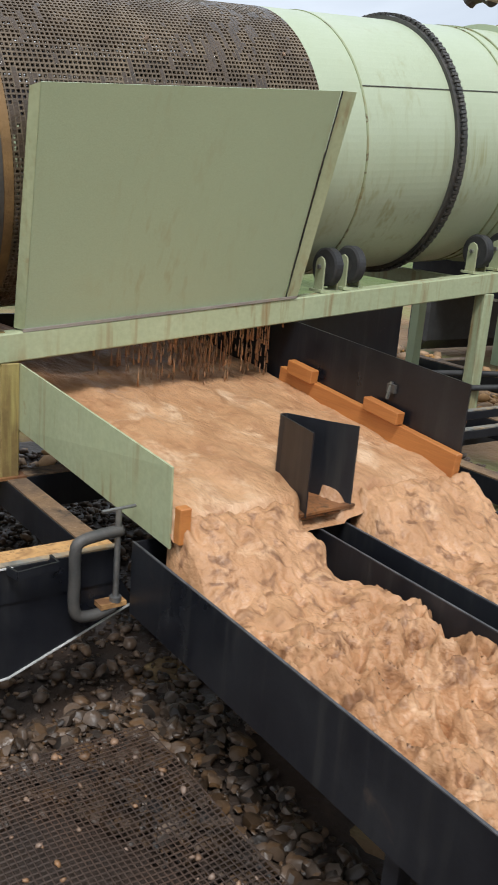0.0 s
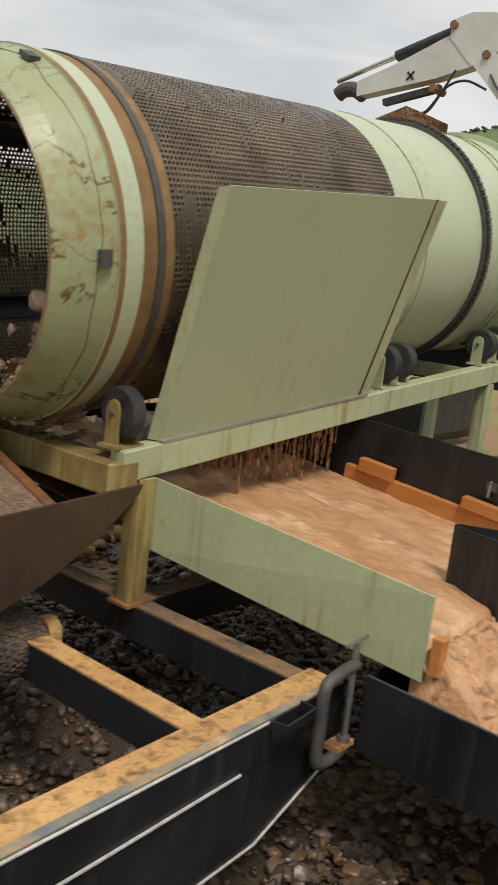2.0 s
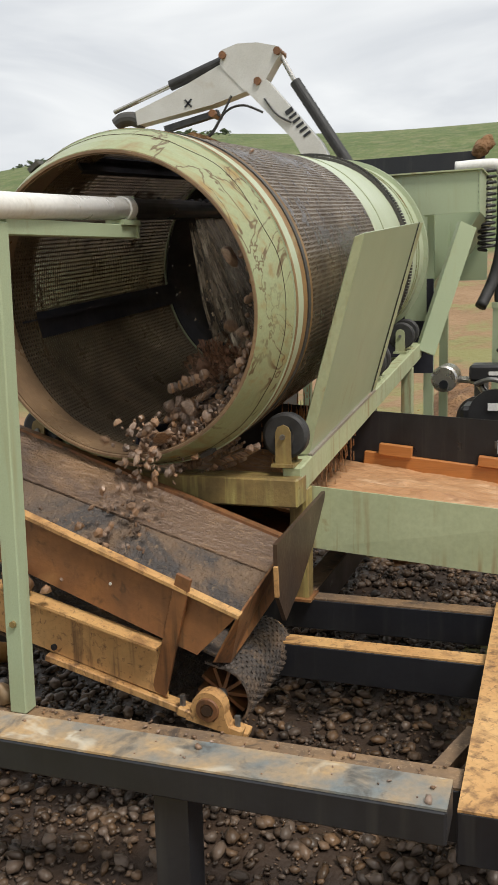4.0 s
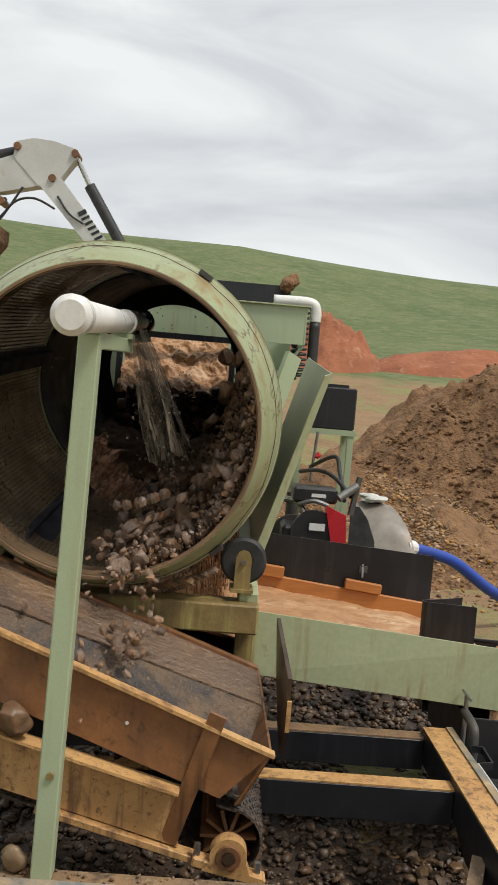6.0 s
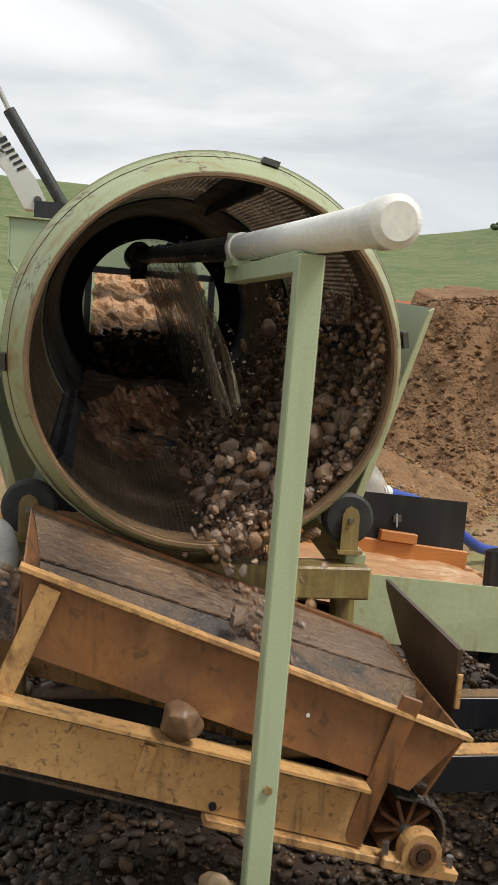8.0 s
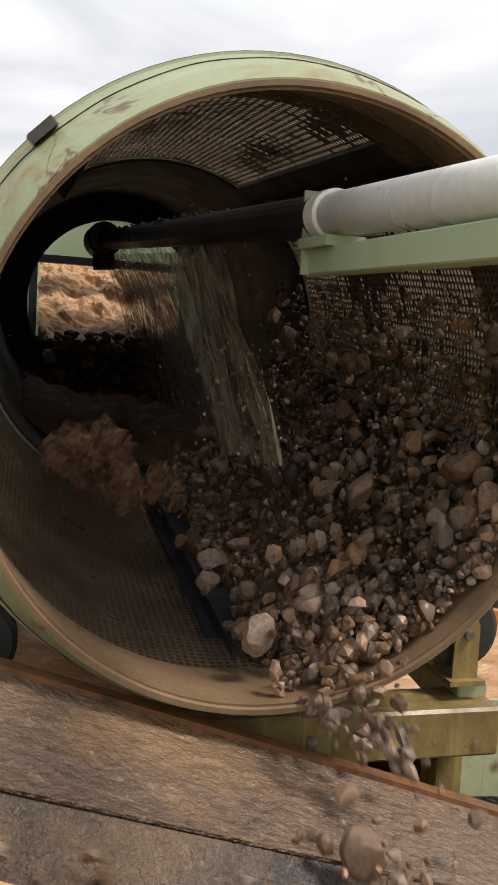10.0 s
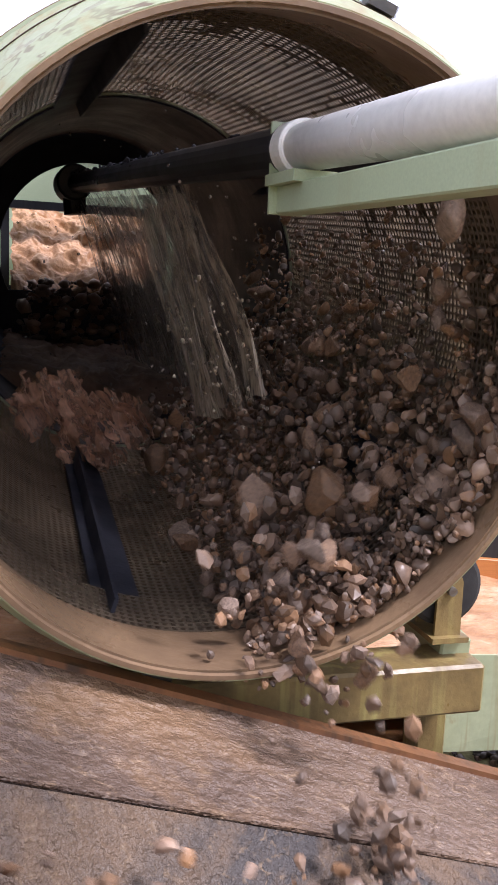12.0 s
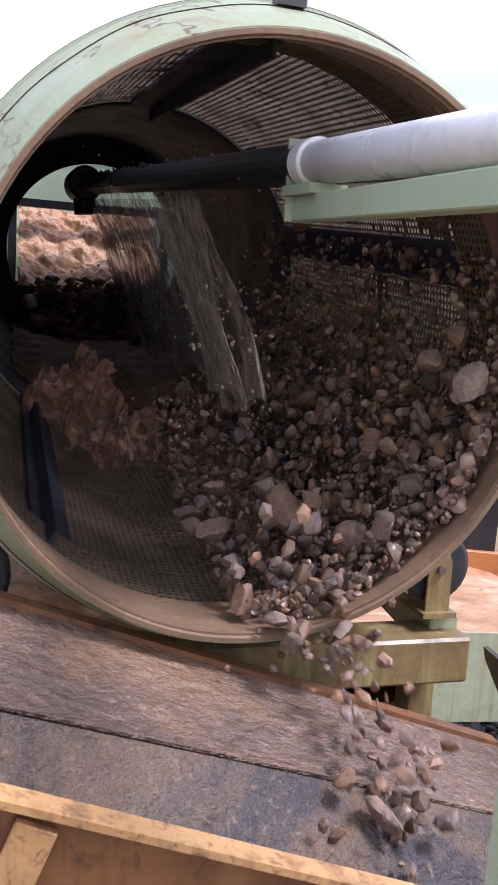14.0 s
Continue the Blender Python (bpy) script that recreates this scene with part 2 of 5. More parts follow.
BELT = surface("muddy_conveyor_belt", (0.095, 0.074, 0.06), (0.06, 0.055, 0.055), 1.6, (0.45, 0.65), bump=0.9, grain=40, spec=0.4, dirt=((0.17, 0.11, 0.068), 0.56, 3.0), depth=0.05, speck=((0.23, 0.16, 0.10), 0.5, 42.0))
SKIRT = surface("wet_brown_side_sheet", (0.19, 0.125, 0.086), (0.125, 0.084, 0.062), 2.2, (0.36, 0.55), bump=1.0, grain=38, spec=0.4, dirt=((0.23, 0.14, 0.078), 0.46, 3.0), depth=0.05, stretch=(1.0, 0.7, 1.0), speck=((0.32, 0.22, 0.14), 0.5, 42.0))
STONE = surface("wet_river_stone", (0.285, 0.182, 0.12), (0.14, 0.092, 0.064), 9.0, (0.3, 0.6), bump=0.5, grain=50, island=0.55)
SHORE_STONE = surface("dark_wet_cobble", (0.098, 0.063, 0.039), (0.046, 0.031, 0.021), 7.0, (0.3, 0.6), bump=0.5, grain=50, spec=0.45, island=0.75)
CLOTH_WIRE = surface("rusted_old_wire", (0.075, 0.042, 0.026), (0.04, 0.025, 0.018), 4.0, (0.4, 0.7), metal=0.2, bump=0.2, grain=120)
STONE_TAN = surface("tan_boulder", (0.30, 0.21, 0.125), (0.20, 0.135, 0.078), 9.0, (0.45, 0.7), bump=0.4, grain=45, dirt=((0.38, 0.30, 0.20), 0.3, 14.0))
GRAVEL = surface("dark_wet_gravel", (0.14, 0.092, 0.06), (0.075, 0.05, 0.034), 3.0, (0.3, 0.6), bump=0.5, grain=60, island=0.55)
RUBBLE = surface("pale_dry_rubble", (0.36, 0.225, 0.12), (0.24, 0.145, 0.072), 3.0, (0.7, 0.9), bump=0.5, grain=40, island=0.45)
SOIL = surface("brown_excavated_soil", (0.27, 0.142, 0.062), (0.155, 0.082, 0.038), 0.7, (0.8, 0.95), bump=1.0, grain=9, dirt=((0.33, 0.20, 0.10), 0.3, 2.2), depth=0.2, speck=((0.085, 0.046, 0.024), 0.5, 4.5))
RED_SOIL = surface("red_soil", (0.36, 0.125, 0.055), (0.25, 0.085, 0.04), 0.5, (0.8, 0.95), bump=1.0, grain=5, dirt=((0.42, 0.24, 0.14), 0.3, 2.0), depth=0.15)
EARTH = surface("site_ground", (0.30, 0.185, 0.095), (0.21, 0.125, 0.062), 0.5, (0.8, 0.95), bump=1.0, grain=8, dirt=((0.21, 0.205, 0.075), 0.55, 0.5), depth=0.08, speck=((0.12, 0.13, 0.04), 0.38, 1.3),
                ground=((0.07, 0.11, 0.026), (0.125, 0.155, 0.05), (0.17, 0.175, 0.08), 44.0))
MUD_FLOOR = surface("wet_silt", (0.07, 0.045, 0.031), (0.042, 0.029, 0.022), 2.5, (0.35, 0.7), bump=0.9, grain=24, depth=0.02, speck=((0.10, 0.068, 0.045), 0.35, 9.0))
WHITE_PAINT = surface("off_white_machine_paint", (0.66, 0.66, 0.63), (0.56, 0.55, 0.51), 2.0, (0.35, 0.5), bump=0.04, dirt=((0.40, 0.33, 0.25), 0.2, 1.5))
RED_PLASTIC = surface("red_engine_cover", (0.55, 0.025, 0.035), (0.48, 0.02, 0.03), 4, (0.25, 0.4), bump=0.02)
BLACK_PLASTIC = surface("black_plastic", (0.015, 0.015, 0.017), (0.025, 0.025, 0.027), 5, (0.3, 0.5), bump=0.05)
BLUE = surface("blue_layflat_hose", (0.02, 0.075, 0.42), (0.025, 0.06, 0.33), 4, (0.3, 0.5), bump=0.1)
GREY_SHEET = surface("grey_silty_tarp", (0.30, 0.27, 0.23), (0.21, 0.18, 0.15), 3.5, (0.4, 0.7), bump=0.4, grain=20, dirt=((0.36, 0.26, 0.17), 0.3, 3))
WHITE_LABEL = surface("white_label", (0.78, 0.78, 0.77), (0.72, 0.72, 0.7), 8, (0.4, 0.5), bump=0.0)
BUSH = surface("dark_scrub_leaves", (0.035, 0.055, 0.02), (0.055, 0.075, 0.03), 1.5, (0.6, 0.9), bump=0.2, island=0.4)


# ---- building helpers ----
def thing(name, label, category, at=(0, 0, 0), group="", kind="", m=None):
    e = new(name)
    e.matrix_basis = m if m is not None else Matrix.Translation(at)
    e.empty_display_size = 0.1
    return tagged(e, label, category, group, kind)


def mesh_of(name, bm, material, bevel=0.0, smooth=False):
    if bevel:
        sharp = [e for e in bm.edges if len(e.link_faces) == 2 and e.calc_face_angle(0) > 0.7]
        bmesh.ops.bevel(bm, geom=sharp, offset=bevel, segments=1, affect="EDGES", clamp_overlap=True)
    bmesh.ops.recalc_face_normals(bm, faces=bm.faces)
    me = bpy.data.meshes.new(name)
    bm.to_mesh(me)
    bm.free()
    me.materials.append(material)
    if smooth:
        me.shade_smooth()
        if smooth == "worn":
            me.set_sharp_from_angle(angle=0.62)
    return me


def part(name, bm, material, parent, label="", bevel=0.0, smooth=False, local=False):
    """One mesh object under a thing or a part; its mesh is given in the world's space, or (local) in the thing's."""
    ob = new(name, mesh_of(name, bm, material, bevel, smooth))
    ob.parent = parent
    if not local and parent.parent is None:
        ob.matrix_parent_inverse = parent.matrix_basis.inverted()
    if label:
        ob["label"] = label
    return ob


def solo(name, bm, material, label, category, bevel=0.0, smooth=False, group="", kind="", at=None):
    ob = new(name, mesh_of(name, bm, material, bevel, smooth))
    if at is not None:
        ob.location = at
    return tagged(ob, label, category, group, kind)


def box(lo, hi, bm=None):
    bm = bm or bmesh.new()
    c = [(a + b) / 2 for a, b in zip(lo, hi)]
    s = [abs(b - a) for a, b in zip(lo, hi)]
    bmesh.ops.create_cube(bm, size=1, matrix=Matrix.Translation(c) @ Matrix.Diagonal((*s, 1)))
    return bm


def bar(p, q, w, h, bm=None, up=(0, 0, 1)):
    """A square bar from p to q; w across, h along up."""
    bm = bm or bmesh.new()
    p, q = Vector(p), Vector(q)
    d = (q - p).normalized()
    side = d.cross(Vector(up)).normalized()
    top = side.cross(d)
    m = Matrix((side, d, top)).transposed().to_4x4()
    m.translation = (p + q) / 2
    bmesh.ops.create_cube(bm, size=1, matrix=m @ Matrix.Diagonal((w, (q - p).length, h, 1)))
    return bm


def rod(p, q, r, n=14, bm=None, r2=None):
    bm = bm or bmesh.new()
    p, q = Vector(p), Vector(q)
    m = (q - p).to_track_quat("Z", "Y").to_matrix().to_4x4()
    m.translation = (p + q) / 2
    bmesh.ops.create_cone(bm, cap_ends=True, segments=n, radius1=r, radius2=r if r2 is None else r2, depth=(q - p).length, matrix=m)
    return bm


def plate(points, thick, bm=None):
    """A flat plate with the given outline, thickened to both sides."""
    bm = bm or bmesh.new()
    pts = [Vector(p) for p in points]
    nrm = (pts[1] - pts[0]).cross(pts[2] - pts[0]).normalized() * (thick / 2)
    a = [bm.verts.new(p + nrm) for p in pts]
    b = [bm.verts.new(p - nrm) for p in pts]
    bm.faces.new(a)
    bm.faces.new(b[::-1])
    for i in range(len(pts)):
        j = (i + 1) % len(pts)
        bm.faces.new((a[j], a[i], b[i], b[j]))
    return bm


def hose(points, r, n=10, bm=None, steps=6):
    """A round hose through the points, smoothed."""
    bm = bm or bmesh.new()
    pts = [Vector(p) for p in points]
    way = []
    for i in range(len(pts) - 1):
        p0, p1, p2, p3 = pts[max(i - 1, 0)], pts[i], pts[i + 1], pts[min(i + 2, len(pts) - 1)]
        for k in range(steps):
            t = k / steps
            way.append(0.5 * (2 * p1 + (p2 - p0) * t + (2 * p0 - 5 * p1 + 4 * p2 - p3) * t * t + (3 * p1 - p0 - 3 * p2 + p3) * t ** 3))
    way.append(pts[-1])
    rings = []
    for i, p in enumerate(way):
        d = (way[min(i + 1, len(way) - 1)] - way[max(i - 1, 0)]).normalized()
        s = d.cross(Vector((0.13, 0.2, 1))).normalized()
        u = s.cross(d)
        rings.append([bm.verts.new(p + r * (math.cos(a) * s + math.sin(a) * u)) for a in (2 * math.pi * k / n for k in range(n))])
    for a, b in zip(rings, rings[1:]):
        for k in range(n):
            bm.faces.new((a[k], a[(k + 1) % n], b[(k + 1) % n], b[k]))
    bm.faces.new(rings[0][::-1])
    bm.faces.new(rings[-1])
    return bm


def lathe(profile, n=96, bm=None, closed=True):
    """A ring turned about the x axis; profile: (x, radius), closed into a loop."""
    bm = bm or bmesh.new()
    rings = []
    for k in range(n):
        a = 2 * math.pi * k / n
        rings.append([bm.verts.new((x, r * math.cos(a), r * math.sin(a))) for x, r in profile])
    m = len(profile)
    for k in range(n):
        a, b = rings[k], rings[(k + 1) % n]
        for i in range(m if closed else m - 1):
            j = (i + 1) % m
            bm.faces.new((a[i], b[i], b[j], a[j]))
    return bm


def pebble(seed, size=1.0, sub=1, flat=0.75, bm=None, at=(0, 0, 0), turn=None):
    """A worn stone."""
    own = bmesh.new()
    bmesh.ops.create_icosphere(own, subdivisions=sub, radius=0.5)
    rng = random.Random(seed)
    off = Vector((rng.uniform(-9, 9), rng.uniform(-9, 9), rng.uniform(-9, 9)))
    k = Vector((rng.uniform(0.8, 1.25), rng.uniform(0.65, 1.0), flat * rng.uniform(0.6, 1.0)))
    r = turn or Euler((rng.uniform(0, 6), rng.uniform(0, 6), rng.uniform(0, 6))).to_matrix()
    for v in own.verts:
        w = 1 + 0.5 * noise.noise(v.co * 1.9 + off) + 0.22 * noise.noise(v.co * 5.0 + off)
        v.co = r @ Vector((v.co.x * k.x, v.co.y * k.y, v.co.z * k.z)) * (w * size) + Vector(at)
    if bm is None:
        return own
    table = {v: bm.verts.new(v.co) for v in own.verts}
    for f in own.faces:
        bm.faces.new([table[v] for v in f.verts])
    own.free()
    return bm


def crag(seed, size=1.0, sub=2, flat=0.85):
    """A broken stone: a ball cut by planes, its edges a little worn."""
    bm = bmesh.new()
    bmesh.ops.create_icosphere(bm, subdivisions=sub, radius=0.56)
    rng = random.Random(seed)
    cuts = []
    for _ in range(11):
        n = Vector((rng.gauss(0, 1), rng.gauss(0, 1), rng.gauss(0, 1))).normalized()
        cuts.append((n, rng.uniform(0.27, 0.43)))
    k = Vector((rng.uniform(0.9, 1.3), rng.uniform(0.7, 1.0), flat * rng.uniform(0.65, 1.0)))
    off = Vector((rng.uniform(-9, 9), seed % 13, 0))
    for v in bm.verts:
        for n, d in cuts:
            over = v.co.dot(n) - d
            if over > 0:
                v.co -= n * over * 0.93
        w = size * (1 + 0.10 * noise.noise(v.co * 4 + off))
        v.co = Vector((v.co.x * k.x, v.co.y * k.y, v.co.z * k.z)) * w
    return bm


def lattice(fn, nu, nv, bm=None):
    """A sheet of nu x nv cells over the unit square, placed by fn(u, v)."""
    bm = bm or bmesh.new()
    rows = [[bm.verts.new(fn(i / nu, j / nv)) for j in range(nv + 1)] for i in range(nu + 1)]
    for i in range(nu):
        for j in range(nv):
            bm.faces.new((rows[i][j], rows[i + 1][j], rows[i + 1][j + 1], rows[i][j + 1]))
    return bm


def fold(way, z0, z1, thick):
    """An upright sheet bent along the way: one connected mesh."""
    bm = bmesh.new()
    pts = [Vector((x, y, 0)) for x, y in way]
    posts = []
    for i, p in enumerate(pts):
        d = (pts[min(i + 1, len(pts) - 1)] - pts[max(i - 1, 0)]).normalized()
        n = Vector((-d.y, d.x, 0)) * (thick / 2)
        posts.append([bm.verts.new((q.x, q.y, z)) for q in (p + n, p - n) for z in (z0, z1)])
    for a, b in zip(posts, posts[1:]):
        for i, j in ((0, 1), (1, 3), (3, 2), (2, 0)):
            bm.faces.new((a[i], a[j], b[j], b[i]))
    for e in (posts[0], posts[-1]):
        bm.faces.new((e[0], e[1], e[3], e[2]))
    return bm


def smoothstep(a, b, x):
    t = min(1, max(0, (x - a) / (b - a)))
    return t * t * (3 - 2 * t)


# ---- land ----
def crest(a):
    """Elevation of the skyline, in degrees, by azimuth."""
    return np.interp(a, (-180, -60, -30, -24, -20, -13, 0, 25, 47, 90, 180), (5, 8, 10.2, 9.2, 8.7, 9.2, 10.4, 10.6, 5.4, 4, 5))


def land(r, a):
    near = 4.85 * smoothstep(8, 45, r)
    if r <= 45:
        return near + 0.05 * smoothstep(6, 14, r) * noise.noise(Vector((r * math.cos(a), r * math.sin(a), 0)) * 0.6)
    e = 3.5 + (crest(math.degrees(a)) - 3.5) * smoothstep(20, 240, min(r, 235))
    low = 3.5 + (crest(math.degrees(a)) - 3.5) * smoothstep(20, 240, 45)
    z = 2.1 + min(r, 235) * math.tan(radians(e - (low - 3.5) * smoothstep(120, 45, r)))
    z += 0.012 * min(r, 235) * noise.noise(Vector((math.cos(a) * 3, math.sin(a) * 3, r * 0.012)))
    return z * (1 - 0.4 * smoothstep(260, 2600, r))


radii = [0.01, 3, 6, 8, 9.5] + [9.5 * (2600 / 9.5) ** (k / 90) for k in range(1, 91)]
bm = bmesh.new()
SPOKES = 200
rings = [[bm.verts.new((r * math.cos(a), r * math.sin(a), land(r, (a + math.pi) % (2 * math.pi) - math.pi))) for a in (2 * math.pi * k / SPOKES for k in range(SPOKES))] for r in radii]
for a, b in zip(rings, rings[1:]):
    for k in range(SPOKES):
        bm.faces.new((a[k], b[k], b[(k + 1) % SPOKES], a[(k + 1) % SPOKES]))
bm.faces.new(rings[0])
solo("ground", bm, EARTH, "brown muddy site ground rising to green grass hills", "ground", smooth=True, kind="structure", at=(2, 4, 0))


def heap(c, rx, ry, h, seed, rough, sharp, x, y):
    """Height of a heap's surface; x, y from -1 to 1 across it."""
    d = math.hypot(x, y)
    n = noise.fractal(Vector((x * 2.2 + seed, y * 2.2, seed)), 0.9, 2.1, 5)
    n += 0.35 * noise.noise(Vector((x * 14 + seed, y * 14, seed))) + 0.2 * noise.noise(Vector((x * 31, y * 31 + seed, 2)))
    z = h * max(0, 1 - d ** sharp) * (1 + 0.25 * n) + rough * n * smoothstep(1.05, 0.8, d) * h
    if h > 4:
        z = min(z, 3.4 + 0.16 * n)
    px, py = c[0] + x * rx, c[1] + y * ry
    return land(math.hypot(px - 2, py - 4), math.atan2(py - 4, px - 2)) + c[2] + z - 0.3 * smoothstep(0.85, 1.15, d)


def mound(name, label, material, c, rx, ry, h, seed, rough=0.12, sub=56, sharp=1.6):
    def shape(u, v):
        x, y = 2 * u - 1, 2 * v - 1
        return c[0] + x * rx, c[1] + y * ry, heap(c, rx, ry, h, seed, rough, sharp, x, y)
    return solo(name, lattice(shape, sub, sub), material, label, "soil heap", smooth=True, kind="stuff")


mound("soil_mound", "large heap of brown excavated soil with clods", SOIL, (17.5, -5.2, -0.3), 8.5, 7.2, 4.9, 3.1, 0.10, 170, 1.25)
mound("soil_mound", "low spread of brown soil and stones beyond the plant", SOIL, (13.5, 1.2, 0.0), 5.5, 3.6, 1.0, 7.7, 0.2, 110, 1.3)
mound("red_soil_mound", "heap of red soil at the foot of the hill", RED_SOIL, (42, -0.95, 0.0), 5.0, 3.2, 2.4, 1.4, 0.12, 50, 1.2)
mound("red_soil_mound", "long low bank of red soil with pale stones", RED_SOIL, (43, -9.2, 0.0), 6, 8.0, 1.25, 9.2, 0.12, 60, 1.4)
mound("red_soil_mound", "low bank of red soil in the green field", RED_SOIL, (12.9, 19.0, 0.0), 3.0, 4.0, 1.3, 5.2, 0.12, 50, 1.4)


def scatter(name, label, material, count, place, sizes, seed, sub=1, category="stones"):
    rng = random.Random(seed)
    shapes = []
    for k in range(14):
        b = crag(seed * 31 + k, 1.0, sub, 0.75)
        b.verts.index_update()
        shapes.append(([v.co.copy() for v in b.verts], [[v.index for v in f.verts] for f in b.faces]))
        b.free()
    verts, faces = [], []
    for _ in range(count):
        p = place(rng)
        if p is None:
            continue
        s = sizes[0] * (sizes[1] / sizes[0]) ** (rng.random() ** 2.0)
        m = Euler((rng.uniform(-0.5, 0.5), rng.uniform(-0.5, 0.5), rng.uniform(0, 6.3))).to_matrix() * s
        vs, fs = rng.choice(shapes)
        base = len(verts)
        lift = Vector((p[0], p[1], p[2] + 0.2 * s))
        verts += [m @ v + lift for v in vs]
        faces += [[i + base for i in f] for f in fs]
    me = bpy.data.meshes.new(name)
    me.from_pydata(verts, [], faces)
    me.materials.append(material)
    me.shade_smooth()
    if sub > 1:
        me.set_sharp_from_angle(angle=0.5)
    return tagged(new(name, me), label, category, kind="stuff")


def in_box(x0, x1, y0, y1, z=0.0, dip=None):
    return lambda g: (lambda x, y: (x, y, z + (dip(x, y) if dip else 0)))(g.uniform(x0, x1), g.uniform(y0, y1))


def bank(x, y):
    return 0.10 * noise.noise(Vector((x * 1.3, y * 1.3, 4.0)))


# gravel bed under and beside the plant
def silt(u, v):
    x, y = -2.2 + 8.0 * u, -0.6 + 7.6 * v
    edge = min(u, 1 - u, v, 1 - v) + 0.10 * noise.noise(Vector((x * 0.8, y * 0.8, 9.0)))
    return x, y, -0.25 + (0.285 + bank(x, y)) * smoothstep(0.0, 0.16, edge)


bm = lattice(silt, 90, 90)
solo("silt_bed", bm, MUD_FLOOR, "wet dark silt spread under the wash plant", "ground", smooth=True, kind="structure")
scatter("gravel", "dark wet gravel under the steel frame", GRAVEL, 15000, in_box(-1.2, 3.0, 2.2, 5.7, 0.04, bank), (0.014, 0.085), 4)
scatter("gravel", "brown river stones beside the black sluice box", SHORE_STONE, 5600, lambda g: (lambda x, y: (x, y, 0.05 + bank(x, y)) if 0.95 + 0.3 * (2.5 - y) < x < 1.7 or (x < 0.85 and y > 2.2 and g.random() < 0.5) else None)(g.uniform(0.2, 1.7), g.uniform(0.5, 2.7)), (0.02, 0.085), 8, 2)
scatter("gravel", "dark wet gravel below the chute and the drum", GRAVEL, 3600, in_box(3.0, 5.5, 1.6, 5.4, 0.04, bank), (0.03, 0.11), 5)
scatter("rubble", "pale rubble stones at the foot of the soil heap", RUBBLE, 9000, lambda g: (lambda x, y: (x, y, land(math.hypot(x - 2, y - 4), 0) * 0.9 + 1.0 * max(0, 1 - (((x - 13.5) / 5.5) ** 2 + ((y - 1.2) / 3.6) ** 2) ** 0.65) * 0.95))(g.gauss(11.2, 1.7), g.gauss(0.6, 1.6)), (0.02, 0.11), 12)
scatter("rubble", "pale rubble and soil behind the conveyor", RUBBLE, 3600, in_box(1.6, 9.0, 5.4, 10.5, 0.05), (0.04, 0.26), 15)
scatter("clod", "clods lying on the brown soil heap", SOIL, 7500, lambda g: (lambda x, y: (x, y, heap((17.5, -5.2, -0.3), 8.5, 7.2, 4.9, 3.1, 0.10, 1.25, (x - 17.5) / 8.5, (y + 5.2) / 7.2)))(g.uniform(10, 18), g.uniform(-8, 1)), (0.03, 0.2), 16)


def scrub(g):
    a = radians(g.choice((g.uniform(-33, -25), g.uniform(-33, -25), g.uniform(20, 34))))
    r = g.uniform(215, 240)
    return 2 + r * math.cos(a), 4 + r * math.sin(a), land(r, a) + g.uniform(-0.4, 0.5)


scatter("scrub", "dark scrub on the skyline of the hill", BUSH, 900, scrub, (0.6, 2.4), 21, category="bushes")

# old screen cloth lying on the ground
def cloth(x, y):
    return 0.115 + 0.03 * noise.noise(Vector((x * 2.1, y * 2.1, 7.0))) + 0.05 * smoothstep(0.3, 0.9, noise.noise(Vector((x, y, 2.0))))


screen_cloth = thing("screen_cloth", "old rusty woven wire screen lying on wet gravel", "wire screen", (0.75, 1.8, 0.1))
PITCH = 0.021
for k in range(62):
    x = 0.12 + k * PITCH
    part("wire", hose([(x, 1.2 + 0.15 * j, cloth(x, 1.2 + 0.15 * j)) for j in range(9)], 0.0028, 4, None, 2), CLOTH_WIRE, screen_cloth)
for k in range(58):
    y = 1.2 + k * PITCH
    part("wire", hose([(0.12 + 0.16 * j, y, cloth(0.12 + 0.16 * j, y)) for j in range(9)], 0.0028, 4, None, 2), CLOTH_WIRE, screen_cloth)
scatter("pebble", "small pale stones lying on the old wire screen", STONE, 120, lambda g: (lambda x, y: (x, y, cloth(x, y)))(g.uniform(0.2, 1.35), g.uniform(1.3, 2.4)), (0.012, 0.05), 23)

# ---- trailer frame ----
trailer = thing("trailer_frame", "black steel trailer frame with mud-dusted tops", "steel frame", (0, 2.66, 0))


def rail(p, q, w=0.1, h=0.16, top=BLACK_TOP, name="rail"):
    """A black box section with a thin layer of dried mud on top."""
    r = part(name, bar(p, q, w, h), BLACK, trailer, bevel=0.004)
    lift = Vector((0, 0, h / 2 + 0.003))
    part("mud_layer", bar(Vector(p) + lift, Vector(q) + lift, w * 0.97, 0.007), top, r, "dried ochre mud", local=True)
    return r


rail((-0.24, 2.68, 0.645), (1.385, 2.68, 0.645), 0.11, 0.15, OCHRE_STEEL)
rail((-0.035, 2.74, 0.61), (-0.035, 6.5, 0.61), 0.11, 0.16)
for x in (0.84, 1.37):
    rail((x, 2.735, 0.615), (x, 5.2, 0.615), 0.09, 0.14, OCHRE_STEEL if x < 1 else BLACK_TOP, "cross_member")
rail((-0.1, 5.25, 0.61), (6.4, 5.25, 0.61))
rail((1.42, 3.6, 0.61), (6.4, 3.6, 0.61))
rail((3.2, 2.3, 0.66), (6.4, 2.3, 0.66), 0.1, 0.2)
for x in (3.4, 4.4, 5.6):
    rail((x, 2.35, 0.70), (x, 5.2, 0.70), 0.09, 0.12, BLACK_TOP, "cross_member")
